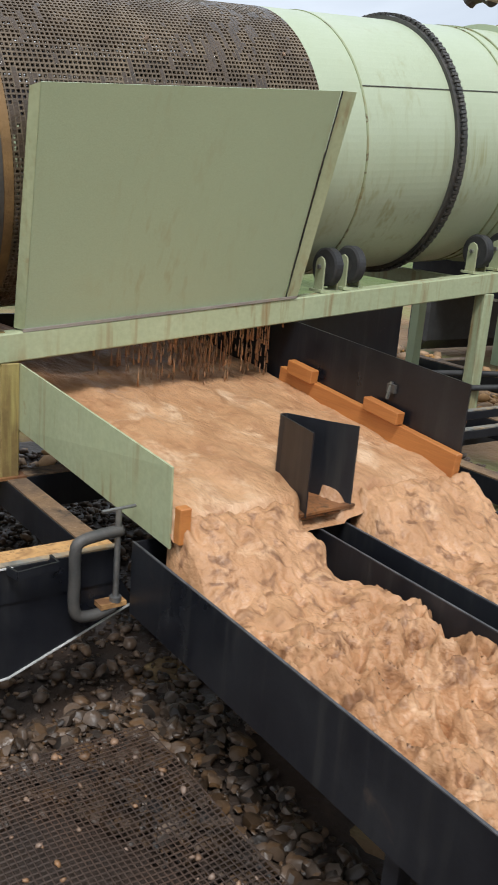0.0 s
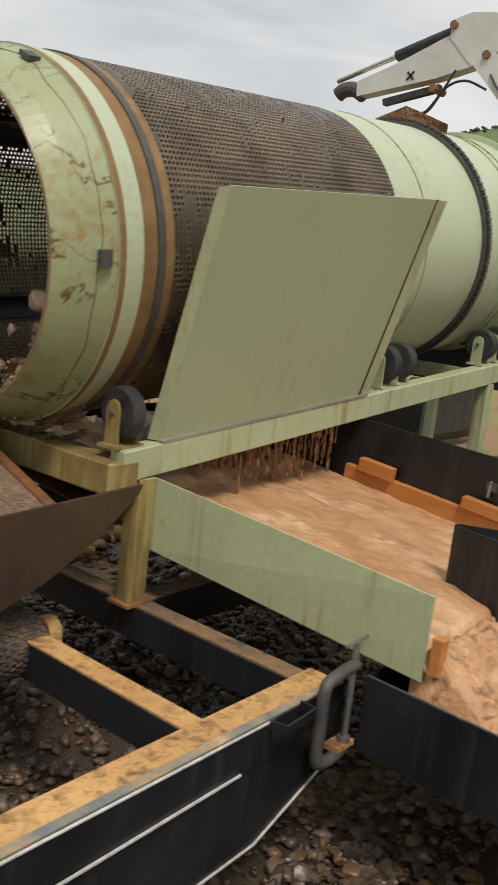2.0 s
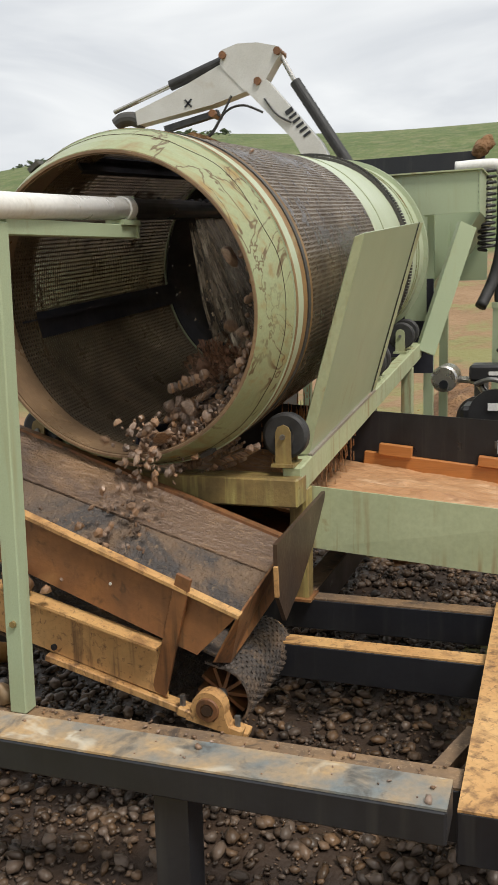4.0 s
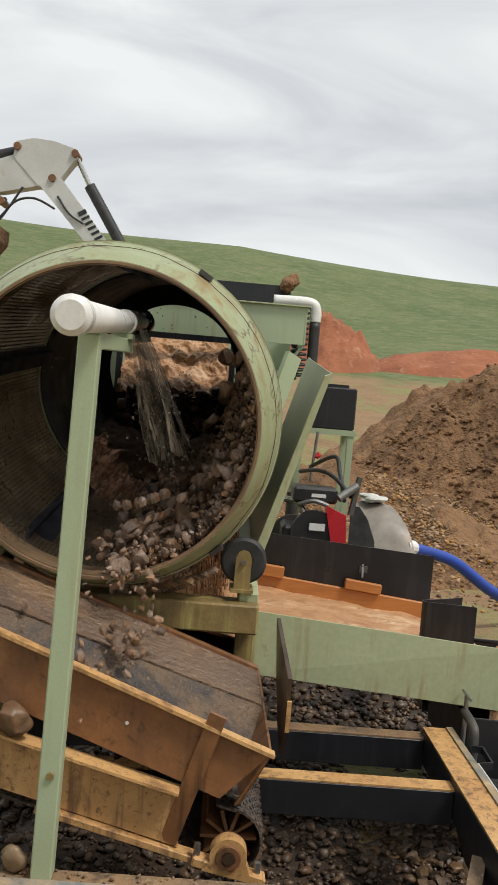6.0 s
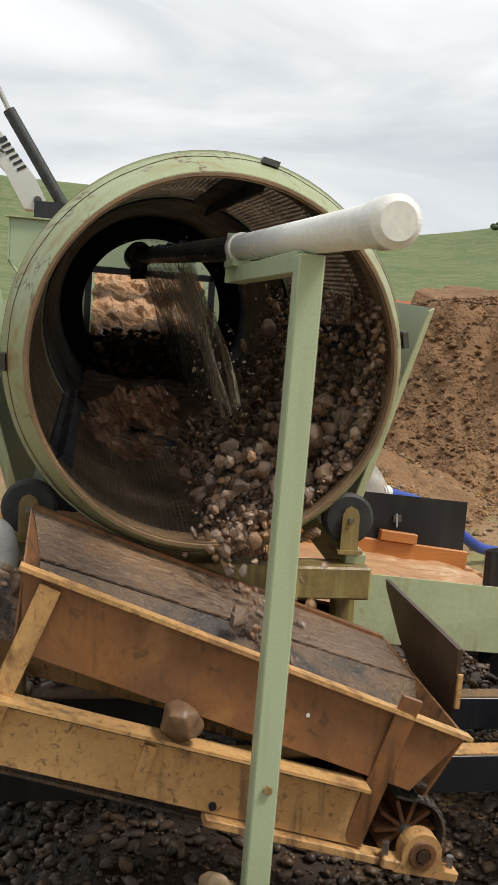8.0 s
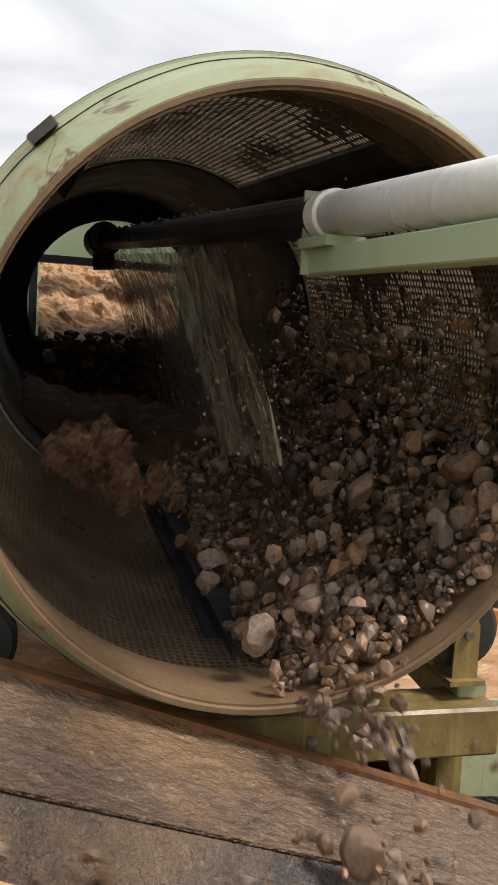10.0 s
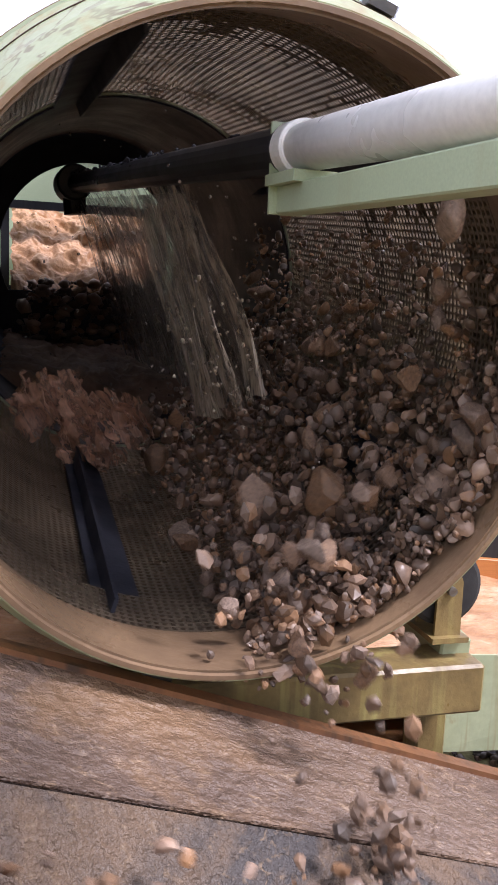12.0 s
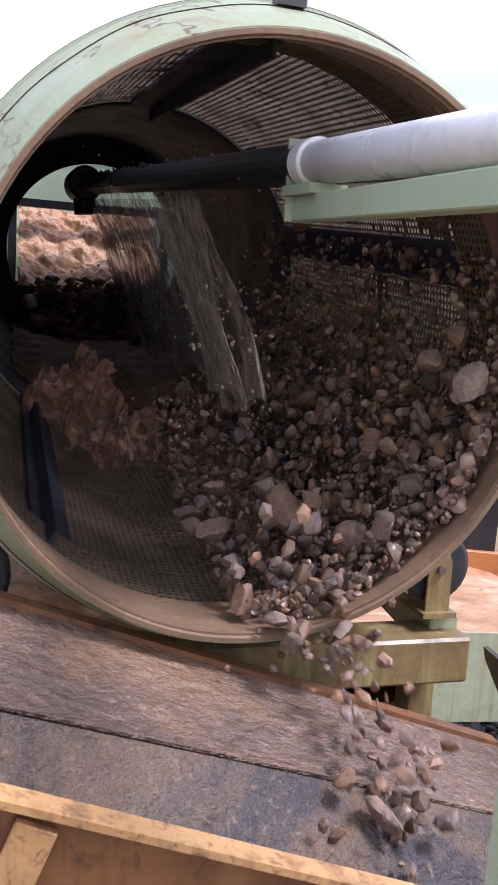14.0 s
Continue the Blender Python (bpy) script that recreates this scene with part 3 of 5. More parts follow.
for y in (2.9, 3.2):
    rail((3.0, y, 0.86), (6.2, y, 0.86), 0.04, 0.05, RAIL_GREY, "engine_bearer")
walkway = thing("barrier_rail", "raised black rail with peeling blue-grey and ochre paint on top", "steel rail", (-0.55, 4.5, 0.0))
wr = part("rail", bar((-0.55, 2.72, 0.905), (-0.55, 6.5, 0.905), 0.13, 0.085), BLACK, walkway, bevel=0.006)
part("paint_layer", bar((-0.55, 2.72, 0.95), (-0.55, 6.5, 0.95), 0.125, 0.006), RAIL_GREY, wr, "peeling blue-grey paint with dried ochre mud", local=True)
for y in (3.38, 6.3):
    part("leg", bar((-0.55, y, 0.864), (-0.55, y, 0.0), 0.09, 0.09, up=(1, 0, 0)), BLACK, walkway)
part("leg", bar((-0.2, 2.68, 0.57), (-0.2, 2.68, 0.0), 0.1, 0.1), BLACK, trailer)
part("leg", bar((-0.03, 5.25, 0.53), (-0.03, 5.25, 0.0), 0.1, 0.1), BLACK, trailer)
part("leg", bar((6.2, 5.25, 0.53), (6.2, 5.25, 0.0), 0.1, 0.1), BLACK, trailer)
part("leg", bar((6.2, 2.3, 0.56), (6.2, 2.3, 0.0), 0.1, 0.1), BLACK, trailer)
skirt = part("skirt_plate", plate([(-0.24, 2.605, 0.60), (1.40, 2.605, 0.60), (1.46, 2.605, 0.50), (0.98, 2.605, 0.315), (0.62, 2.605, 0.30), (-0.24, 2.605, 0.22)], 0.012), BLACK, trailer)
upper = part("flange_plate", box((-0.24, 2.592, 0.60), (1.39, 2.612, 0.728)), BLACK, trailer)
part("cut_edge", bar((0.62, 2.597, 0.30), (0.98, 2.597, 0.315), 0.006, 0.006), BARE_EDGE, skirt, "bright bare edge", local=True)
part("cut_edge", bar((0.98, 2.597, 0.315), (1.46, 2.597, 0.50), 0.006, 0.006), BARE_EDGE, skirt, "bright bare edge", local=True)
part("cut_edge", bar((0.15, 2.588, 0.588), (0.86, 2.588, 0.603), 0.005, 0.007), BARE_EDGE, skirt, "bright bare edge", local=True)
part("cut_edge", bar((-0.24, 2.589, 0.729), (0.99, 2.589, 0.729), 0.006, 0.005), BARE_EDGE, upper, "bright bare edge", local=True)
loop = bmesh.new()
for p, q in (((0.97, 2.585, 0.725), (0.985, 2.53, 0.725)), ((0.985, 2.53, 0.725), (1.125, 2.53, 0.735)), ((1.125, 2.53, 0.735), (1.12, 2.585, 0.74))):
    bar(p, q, 0.008, 0.03, loop)
part("lashing_loop", loop, BLACK, trailer)
part("brace", bar((0.12, 2.86, 0.56), (0.42, 2.74, 0.60), 0.05, 0.05), BLACK_TOP, trailer)
part("rail_flange", bar((1.38, 2.612, 0.732), (-0.24, 2.612, 0.732), 0.03, 0.006), RAIL_GREY, trailer, "scraped grey flange")
scatter("grit", "small stones and dried mud on the end rail", STONE, 170, in_box(-0.085, 0.015, 2.75, 5.0, 0.70), (0.006, 0.024), 31)
scatter("grit", "small stones on the outer rail", STONE, 30, in_box(-0.60, -0.50, 2.75, 4.6, 0.953), (0.006, 0.03), 32)
solo("boulder", pebble(77, 0.092, 3, 0.98), STONE_TAN, "round tan stone resting on the end rail", "stone", smooth=True, at=(0.0, 4.283, 0.737))

# screw clamp on the rail
clamp = thing("screw_clamp", "grey iron screw clamp holding the chute to the rail", "clamp", (1.27, 2.58, 0.7))
frame_c = hose([(1.37, 2.55, 0.815), (1.30, 2.55, 0.812), (1.22, 2.55, 0.80), (1.196, 2.55, 0.77), (1.195, 2.55, 0.66), (1.195, 2.55, 0.555), (1.22, 2.55, 0.515), (1.29, 2.55, 0.51), (1.35, 2.55, 0.525)], 0.021, 10, None, 4)
part("frame", frame_c, IRON, clamp, smooth=True)
part("screw", rod((1.355, 2.55, 0.90), (1.355, 2.55, 0.56), 0.011), STEEL, clamp)
part("handle", rod((1.29, 2.55, 0.895), (1.42, 2.55, 0.90), 0.006), STEEL, clamp)
part("pad", rod((1.355, 2.55, 0.565), (1.355, 2.55, 0.545), 0.022), STEEL, clamp)
part("jaw_block", box((1.29, 2.53, 0.53), (1.39, 2.585, 0.548)), OCHRE_STEEL, clamp)

# ---- trommel stand ----
stand = thing("trommel_stand", "sage green steel stand with sloping beams and guard plates", "machine stand", (1.37, 3.6, 0.69))


def sloped(x, z0):
    return z0 + math.tan(SLOPE) * (x - 1.37)


for y in (3.595, 4.895):
    beam = part("beam", bar((1.215, y, sloped(1.215, 1.275)), (4.87, y, sloped(4.87, 1.275)), 0.085, 0.125), GREEN_WORN, stand, "pale green beam with rust spots", bevel=0.006)
    for x in (1.345, 4.41):
        part("leg", bar((x, y, 0.69), (x, y, sloped(x, 1.21)), 0.085, 0.085, up=(1, 0, 0)), BLOCK if x < 2 else GREEN_WORN, stand, "rust-stained leg" if x < 2 else "", bevel=0.005)
        part("foot_plate", box((x - 0.07, y - 0.06, 0.688), (x + 0.07, y + 0.06, 0.70)), RUSTY, stand)
part("end_beam", box((1.136, 3.55, 1.155), (1.29, 4.94, 1.283)), BLOCK, stand, "wet rusty yellow end beam", bevel=0.008)
part("cross_beam", box((4.30, 3.64, 1.50), (4.40, 4.85, 1.59)), GREEN_WORN, stand)


def guard(side):
    """The splash guard of one side: a leaning sheet with folded ends; side -1 is the near one."""
    yc = 4.245

    def f(x, y, z):
        return (x, y, z) if side < 0 else (x, 2 * yc - y, z)
    a, b, c, d = (1.415, 3.575, 1.345), (2.80, 3.566, 1.488), (2.80, 3.285, 2.468), (1.36, 3.30, 2.315)
    g = part("guard_plate", plate([f(*a), f(*b), f(*c), f(*d)], 0.006), GREEN, stand, "smooth sage green splash guard")
    part("guard_fold", plate([f(*a), f(*d), f(1.33, 3.335, 2.30), f(1.385, 3.62, 1.35)], 0.006), GREEN_WORN, g, "muddy folded edge", local=True)
    part("guard_fold", plate([f(2.808, 3.563, 1.489), f(2.808, 3.282, 2.469), f(2.88, 3.268, 2.472), f(2.876, 3.552, 1.497)], 0.006), GREEN_WORN, g, "folded edge", local=True)
    part("weld_seam", bar(f(2.804, 3.557, 1.489), f(2.804, 3.277, 2.468), 0.005, 0.005), BLACK, g, "dark seam", local=True)
    part("foot_bead", bar(f(1.40, 3.562, 1.345), f(2.87, 3.556, sloped(2.87, 1.343)), 0.02, 0.012), GREY_SHEET, g, "dirty weld bead with flaking paint", local=True)
    part("strut", bar(f(4.84, 3.52, 1.60), f(5.08, 3.22, 2.62), 0.05, 0.16), GREEN, stand)


guard(-1)
guard(1)
def roller(x, y, tall=0.18):
    """A rubber-tyred support roller in its green fork."""
    z = sloped(x, 1.338)
    r = thing("support_roller", "black rubber support roller in a pale green fork", "roller", (x, y, z), group="rollers under the drum")
    wheel = bmesh.new()
    prof = [(-0.03, 0.045), (-0.03, 0.09), (-0.022, 0.102), (0.022, 0.102), (0.03, 0.09), (0.03, 0.045)]
    lathe(prof, 32, wheel)
    bmesh.ops.translate(wheel, verts=wheel.verts, vec=(x, y, z + tall - 0.06))
    w = part("wheel", wheel, RUBBER, r)
    hub = lathe([(-0.026, 0.012), (-0.026, 0.046), (0.026, 0.046), (0.026, 0.012)], 20)
    bmesh.ops.translate(hub, verts=hub.verts, vec=(x, y, z + tall - 0.06))
    part("rim", hub, IRON, w, local=True)
    for s in (-1, 1):
        fx = x + s * 0.05
        ear = plate([(fx, y - 0.036, z), (fx, y + 0.036, z), (fx, y + 0.034, z + tall - 0.04), (fx, y + 0.024, z + tall - 0.017), (fx, y, z + tall - 0.006), (fx, y - 0.024, z + tall - 0.017), (fx, y - 0.034, z + tall - 0.04)], 0.01)
        part("fork", ear, BLOCK if x < 2 else GREEN_WORN, r, "rusty green fork plate")
    part("base_plate", box((x - 0.075, y - 0.05, z - 0.002), (x + 0.075, y + 0.05, z + 0.012)), BLOCK if x < 2 else GREEN_WORN, r)
    part("axle", rod((x - 0.068, y, z + tall - 0.06), (x + 0.068, y, z + tall - 0.06), 0.012), STEEL, r)
    return r


for y in (3.63, 4.86):
    for x in (1.255, 3.13, 3.29, 4.33, 4.55):
        roller(x, y, 0.19)

# ---- drum ----
TURN_RATE = -62.0
drum_rest = Matrix.Translation((0.87, 4.245, 2.02)) @ Matrix.Rotation(-SLOPE, 4, "Y")
drum = thing("trommel_drum", "rotating pale green trommel drum with muddy wire screen section", "trommel drum", m=drum_rest)


def dpart(name, bm, material, label="", parent=None, **kw):
    return part(name, bm, material, parent or drum, label, local=True, **kw)


dpart("discharge_lip", lathe([(-0.014, 0.622), (-0.014, 0.632), (0.06, 0.668), (0.20, 0.7155), (0.207, 0.7155), (0.207, 0.69), (0.06, 0.656), (-0.002, 0.622)]), GREEN_LIP, "green discharge lip with rust runs", smooth=False)
dpart("rust_ring", lathe([(0.209, 0.71), (0.209, 0.7236), (0.236, 0.7236), (0.236, 0.71)]), RUST_BAND, "uneven rust line")
cracks = bmesh.new()


def lip_point(x, a):
    r = (0.639 + 0.49 * x if x < 0.06 else 0.6685 + 0.339 * (x - 0.06)) + 0.0005
    return x, r * math.cos(a), r * math.sin(a)


for base in (0.14,):
    hose([lip_point(base + 0.022 * noise.noise(Vector((k * 0.33, base * 40, 1))), 2 * math.pi * k / 90) for k in range(91)], 0.0013, 5, cracks, 2)
tagged(dpart("paint_crack", cracks, DARK_RUST, "dark rusty cracks in the paint"), kind="stuff")
dpart("rim_edge", lathe([(-0.017, 0.618), (-0.017, 0.628), (-0.008, 0.633), (-0.008, 0.616)]), SLEEVE, "mud-worn rim")
dpart("inner_sleeve", lathe([(-0.005, 0.612), (-0.005, 0.621), (0.25, 0.667), (0.25, 0.657)]), SLEEVE, "mud-filmed inner sleeve")
dpart("tread_ring", lathe([(0.208, 0.695), (0.208, 0.722), (0.32, 0.722), (0.32, 0.695)]), GREEN_DRUM, "cream-green tread ring")
dpart("rust_ring", lathe([(0.322, 0.695), (0.322, 0.721), (0.388, 0.721), (0.388, 0.695)]), RUST_BAND, "orange rust band")
dpart("steel_strap", lathe([(0.39, 0.695), (0.39, 0.727), (0.425, 0.727), (0.425, 0.695)]), IRON, "dark steel strap")
dpart("rust_ring", lathe([(0.427, 0.695), (0.427, 0.724), (0.468, 0.724), (0.468, 0.695)]), RUST_BAND, "orange rust band")
M0, M1, RM = 0.465, 2.09, 0.716
dpart("screen_backing", lathe([(0.25, 0.688), (0.25, 0.693), (0.465, 0.694), (0.465, 0.689)]), INNER)
end_screen = bmesh.new()
for k in range(11):
    x = 0.255 + k * 0.0212
    lathe([(x - 0.004, 0.678), (x - 0.003, 0.685), (x + 0.003, 0.685), (x + 0.004, 0.678)], 108, end_screen)
for k in range(208):
    up = (0, math.cos(2 * math.pi * k / 208), math.sin(2 * math.pi * k / 208))
    bar((0.25, 0.682 * up[1], 0.682 * up[2]), (0.468, 0.682 * up[1], 0.682 * up[2]), 0.008, 0.007, end_screen, up)
tagged(dpart("end_screen", end_screen, WIRE, "muddy wire screen inside the lip"), kind="stuff")
screen = bmesh.new()
for k in range(77):
    x = M0 + 0.011 + k * (M1 - M0 - 0.02) / 76
    lathe([(x - 0.0042, RM - 0.0032), (x - 0.0030, RM + 0.0045), (x + 0.0030, RM + 0.0045), (x + 0.0042, RM - 0.0032)], 108, screen)
for k in range(208):
    a = 2 * math.pi * k / 208
    up = (0, math.cos(a), math.sin(a))
    bar((M0, (RM + 0.001) * up[1], (RM + 0.001) * up[2]), (M1, (RM + 0.001) * up[1], (RM + 0.001) * up[2]), 0.0078, 0.0075, screen, up)
tagged(dpart("wire_screen", screen, WIRE, "muddy woven wire screen"), kind="stuff")
caked = bmesh.new()
rng = random.Random(5)
cells_x, cells_a = 76, 208
for k in range(cells_a):
    for i in range(cells_x):
        x = M0 + 0.011 + (i + 0.5) * (M1 - M0 - 0.02) / 76
        a = 2 * math.pi * (k + 0.5) / cells_a
        n = noise.noise(Vector((x * 1.6, 1.5 * math.cos(a) * 2, 1.5 * math.sin(a) * 2))) + 0.75 * noise.noise(Vector((x * 34, 7 * math.cos(a), 7 * math.sin(a))))
        if n > 0.36 or rng.random() < 0.03:
            hx, ha = 0.0088, math.pi / cells_a * 0.95
            q = [caked.verts.new((x + sx * hx, (RM + 0.0054) * math.cos(a + sa * ha), (RM + 0.0054) * math.sin(a + sa * ha))) for sx, sa in ((-1, -1), (1, -1), (1, 1), (-1, 1))]
            caked.faces.new(q)
tagged(dpart("caked_mud", caked, CAKE, "wet mud plugging the screen openings"), kind="stuff")
for k in range(5):
    a = 2 * math.pi * (k + 0.31) / 5
    u, v = Vector((0, math.cos(a), math.sin(a))), Vector((0, -math.sin(a), math.cos(a)))
    p, q = Vector((0.34, 0, 0)), Vector((M1 + 0.05, 0, 0))
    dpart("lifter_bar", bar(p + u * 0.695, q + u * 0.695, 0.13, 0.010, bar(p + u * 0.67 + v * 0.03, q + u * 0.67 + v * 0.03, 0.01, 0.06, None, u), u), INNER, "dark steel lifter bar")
dpart("barrel", lathe([(M1 - 0.01, 0.705), (M1 - 0.01, 0.721), (3.95, 0.721), (3.95, 0.705)], 128), GREEN_DRUM, "smooth pale green barrel", smooth=False)
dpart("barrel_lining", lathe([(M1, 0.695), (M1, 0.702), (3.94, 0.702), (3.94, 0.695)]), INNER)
for x, r in ((2.36, 0.725), (3.52, 0.727), (3.62, 0.729)):
    dpart("weld_ring", lathe([(x, 0.70), (x, r), (x + 0.012, r), (x + 0.012, 0.70)], 128), GREEN_LIP)
dpart("end_flange", lathe([(3.90, 0.70), (3.90, 0.755), (3.935, 0.755), (3.935, 0.70)], 128), GREEN_DRUM)
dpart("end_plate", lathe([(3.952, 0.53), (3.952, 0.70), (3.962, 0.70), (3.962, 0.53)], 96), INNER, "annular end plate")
dpart("sprocket_band", lathe([(3.02, 0.70), (3.02, 0.742), (3.10, 0.742), (3.10, 0.70)], 128), IRON)
chain = bmesh.new()
for k in range(220):
    a = 2 * math.pi * k / 220
    u = Vector((0, math.cos(a), math.sin(a)))
    v = Vector((0, -math.sin(a), math.cos(a)))
    c = u * 0.752 + Vector((3.06, 0, 0))
    bar(c - v * 0.0075, c + v * 0.0075, 0.044 if k % 2 else 0.03, 0.016, chain, u)
dpart("drive_chain", chain, IRON, "greasy black roller chain round the drum", bevel=0.0)
for a, x in ((radians(90), 0.06), (radians(23), 0.05), (radians(196), 0.06)):
    u = Vector((0, -math.cos(a), math.sin(a)))
    u = Matrix.Rotation(radians(-TURN_RATE * 8.2), 3, "X") @ u
    t = u.cross(Vector((1, 0, 0)))
    c = u * 0.711 + Vector((x + 0.1, 0, 0))
    dpart("clip", bar(c - t * 0.03, c + t * 0.03, 0.05, 0.02, None, u), IRON, "dark bolted clip")
for k in range(22):
    a = rng.uniform(0, 6.28)
    x = rng.uniform(M0 + 0.05, M1 - 0.05)
    c = Vector((x, 0.728 * math.cos(a), 0.728 * math.sin(a)))
    if k < 10:
        dpart("stuck_pebble", pebble(300 + k, rng.uniform(0.012, 0.03), 1, 0.7, None, c), STONE)
dpart("seam", bar((2.37, 0.722 * math.cos(2.7), 0.722 * math.sin(2.7)), (3.9, 0.722 * math.cos(2.7), 0.722 * math.sin(2.7)), 0.006, 0.006), IRON)

# ---- feed hopper behind the drum ----
feed = thing("feed_hopper", "sage green feed hopper with a dark opening and muddy water", "hopper", (5.9, 4.2, 0.7))
part("back_wall", box((6.55, 3.16, 2.2), (6.57, 5.34, 3.12)), GREEN, feed)
for y in (3.13, 5.37):
    part("side_wall", plate([(5.12, y, 2.72), (6.57, y, 2.74), (6.57, y, 3.12), (5.12, y, 3.05)], 0.012), GREEN, feed)
    inward = y - math.copysign(0.5, y - 4.25)
    part("lower_wall", plate([(5.15, y, 2.715), (6.57, y, 2.73), (6.4, inward, 2.0), (5.3, inward, 2.0)], 0.012), GREEN, feed)
    part("top_flange", bar((5.12, y, 3.06), (6.57, y, 3.13), 0.05, 0.012), GREEN_WORN, feed)
part("front_wall", plate([(5.13, 3.14, 2.72), (5.13, 5.36, 2.72), (5.13, 5.36, 3.05), (5.13, 3.14, 3.05)], 0.012), GREEN, feed, "pale green front sheet")
part("top_flange", bar((5.115, 3.10, 3.056), (5.115, 5.40, 3.056), 0.05, 0.012), GREEN_WORN, feed, "dusty top flange")
for y0, y1 in ((3.55, 3.73), (4.76, 4.95)):
    part("front_wall", box((5.124, y0, 1.85), (5.136, y1, 2.70)), GREEN, feed, "pale green front sheet")
fr = bmesh.new()
for p, q in (((5.10, 4.74, 2.05), (5.10, 4.74, 2.72)), ((5.10, 3.75, 2.05), (5.10, 3.75, 2.72)), ((5.10, 3.72, 2.70), (5.10, 4.77, 2.70))):
    bar(p, q, 0.05, 0.05, fr, up=(1, 0, 0))
part("opening_frame", fr, BLACK, feed)
part("chute_floor", plate([(4.75, 3.85, 2.03), (4.75, 4.62, 2.03), (6.5, 4.7, 2.55), (6.5, 3.75, 2.55)], 0.012), RUSTY, feed)
for x in (5.3, 6.4):
    for y in (3.55, 4.95):
        part("leg", bar((x, y, 0.69), (x, y, 2.75), 0.08, 0.08, up=(1, 0, 0)), GREEN, feed)
part("brace", bar((5.3, 3.55, 1.95), (6.4, 3.55, 1.95), 0.05, 0.07), GREEN, feed)
# Two added dark sheets stand in for the shade below the pouring slurry.
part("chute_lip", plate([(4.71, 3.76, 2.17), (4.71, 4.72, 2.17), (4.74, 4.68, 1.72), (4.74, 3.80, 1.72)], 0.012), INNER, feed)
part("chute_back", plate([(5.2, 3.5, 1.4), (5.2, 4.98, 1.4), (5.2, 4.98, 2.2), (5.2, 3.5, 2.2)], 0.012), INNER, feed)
def pour(u, v):
    n = noise.fractal(Vector((u * 4.3 + 0.37, v * 4.6 + 0.21, 4.3)), 0.9, 2.17, 4)
    m = 0.4 - abs(noise.noise(Vector((u * 11.3, v * 9.7, 8.9))))
    k = 0.085 * n - 0.03 * m
    return 4.76 + 0.70 * u - 0.5 * k, 3.80 + 0.90 * v + 0.03 * noise.noise(Vector((u * 9.1, v * 7.7, 2.2))), 2.13 + 0.60 * u ** 0.8 + 0.7 * k


slurry = lattice(pour, 110, 130)
solo("slurry", slurry, SHEET_WATER, "orange-brown slurry pouring from the feed hopper", "muddy water", smooth=True)
scatter("feed_gravel", "dark wet gravel and mud washing off the feed chute", STONE, 420, lambda g: (lambda y, z: (4.64 + 0.06 * g.random() - 0.2 * (2.2 - z), y, z))(g.uniform(3.84, 4.66), 1.80 + 0.42 * g.random() ** 0.8), (0.03, 0.13), 44)
barrier = thing("hopper_wing", "dark rubber wing sheet above the feed hopper with soil on it", "sheet", (7.0, 3.5, 3.4))
part("sheet", box((6.58, 3.2, 2.9), (6.60, 5.3, 3.43)), BLACK, barrier)
solo("soil_lump", pebble(51, 0.24, 3, 0.9), SOIL, "lump of brown soil stuck on the hopper edge", "soil", smooth=True, at=(6.59, 3.22, 3.46))
vent = thing("supply_pipe", "white pipe elbow with a black ribbed hose", "pipe", (5.85, 2.98, 3.1))
part("elbow", hose([(5.85, 3.4, 3.18), (5.85, 3.15, 3.185), (5.85, 3.02, 3.17), (5.85, 2.985, 3.10), (5.85, 2.985, 3.0)], 0.055, 14), PVC, vent, "white plastic elbow", smooth=True)
part("riser", hose([(5.85, 2.985, 3.0), (5.85, 2.99, 2.5), (5.83, 3.05, 2.2), (5.7, 3.15, 1.95)], 0.052, 14), RUBBER, vent, smooth=True)
spring = hose([(5.85 + 0.07 * math.cos(1.05 * k), 3.12 + 0.07 * math.sin(1.05 * k), 2.45 + 0.05 * k / 6) for k in range(84)], 0.014, 6, None, 2)
part("ribbed_hose", spring, RUBBER, vent, "black ribbed hose")

# ---- power pack ----
tank = thing("hydraulic_tank", "black square hydraulic tank on a green stand", "tank", (6.2, 2.77, 0.76))
part("body", box((5.95, 2.50, 1.985), (6.45, 3.05, 2.40)), BLACK, tank, bevel=0.015)
part("lid", box((6.0, 2.58, 2.40), (6.4, 3.0, 2.43)), BLACK, tank)
part("filler_cap", rod((6.2, 2.85, 2.43), (6.2, 2.85, 2.55), 0.055), BLACK_PLASTIC, tank)
part("shelf", box((5.93, 2.48, 1.93), (6.47, 3.07, 1.985)), GREEN, tank)
for x in (5.97, 6.43):
    for y in (2.53, 3.03):
        part("leg", bar((x, y, 0.76), (x, y, 1.93), 0.06, 0.06, up=(1, 0, 0)), GREEN, tank)
part("lever", rod((5.9, 2.86, 1.95), (5.88, 2.9, 1.45), 0.014), STEEL, tank)
part("lever_knob", pebble(5, 0.06, 2, 1, None, (5.9, 2.84, 1.72)), RED_PLASTIC, tank, "red knob")
engine = thing("petrol_engine", "black and red petrol engine with a round muffler", "engine", (4.85, 3.0, 0.885))
part("crankcase", box((4.66, 2.82, 0.90), (5.05, 3.22, 1.18)), BLACK_PLASTIC, engine, bevel=0.03)
part("fan_housing", rod((4.62, 2.95, 1.12), (4.70, 2.95, 1.12), 0.20, 28), BLACK_PLASTIC, engine)
part("red_cover", plate([(4.655, 2.70, 1.30), (4.655, 2.88, 1.37), (4.655, 2.80, 1.02), (4.655, 2.68, 1.0)], 0.10), RED_PLASTIC, engine, "red plastic cover", bevel=0.015)
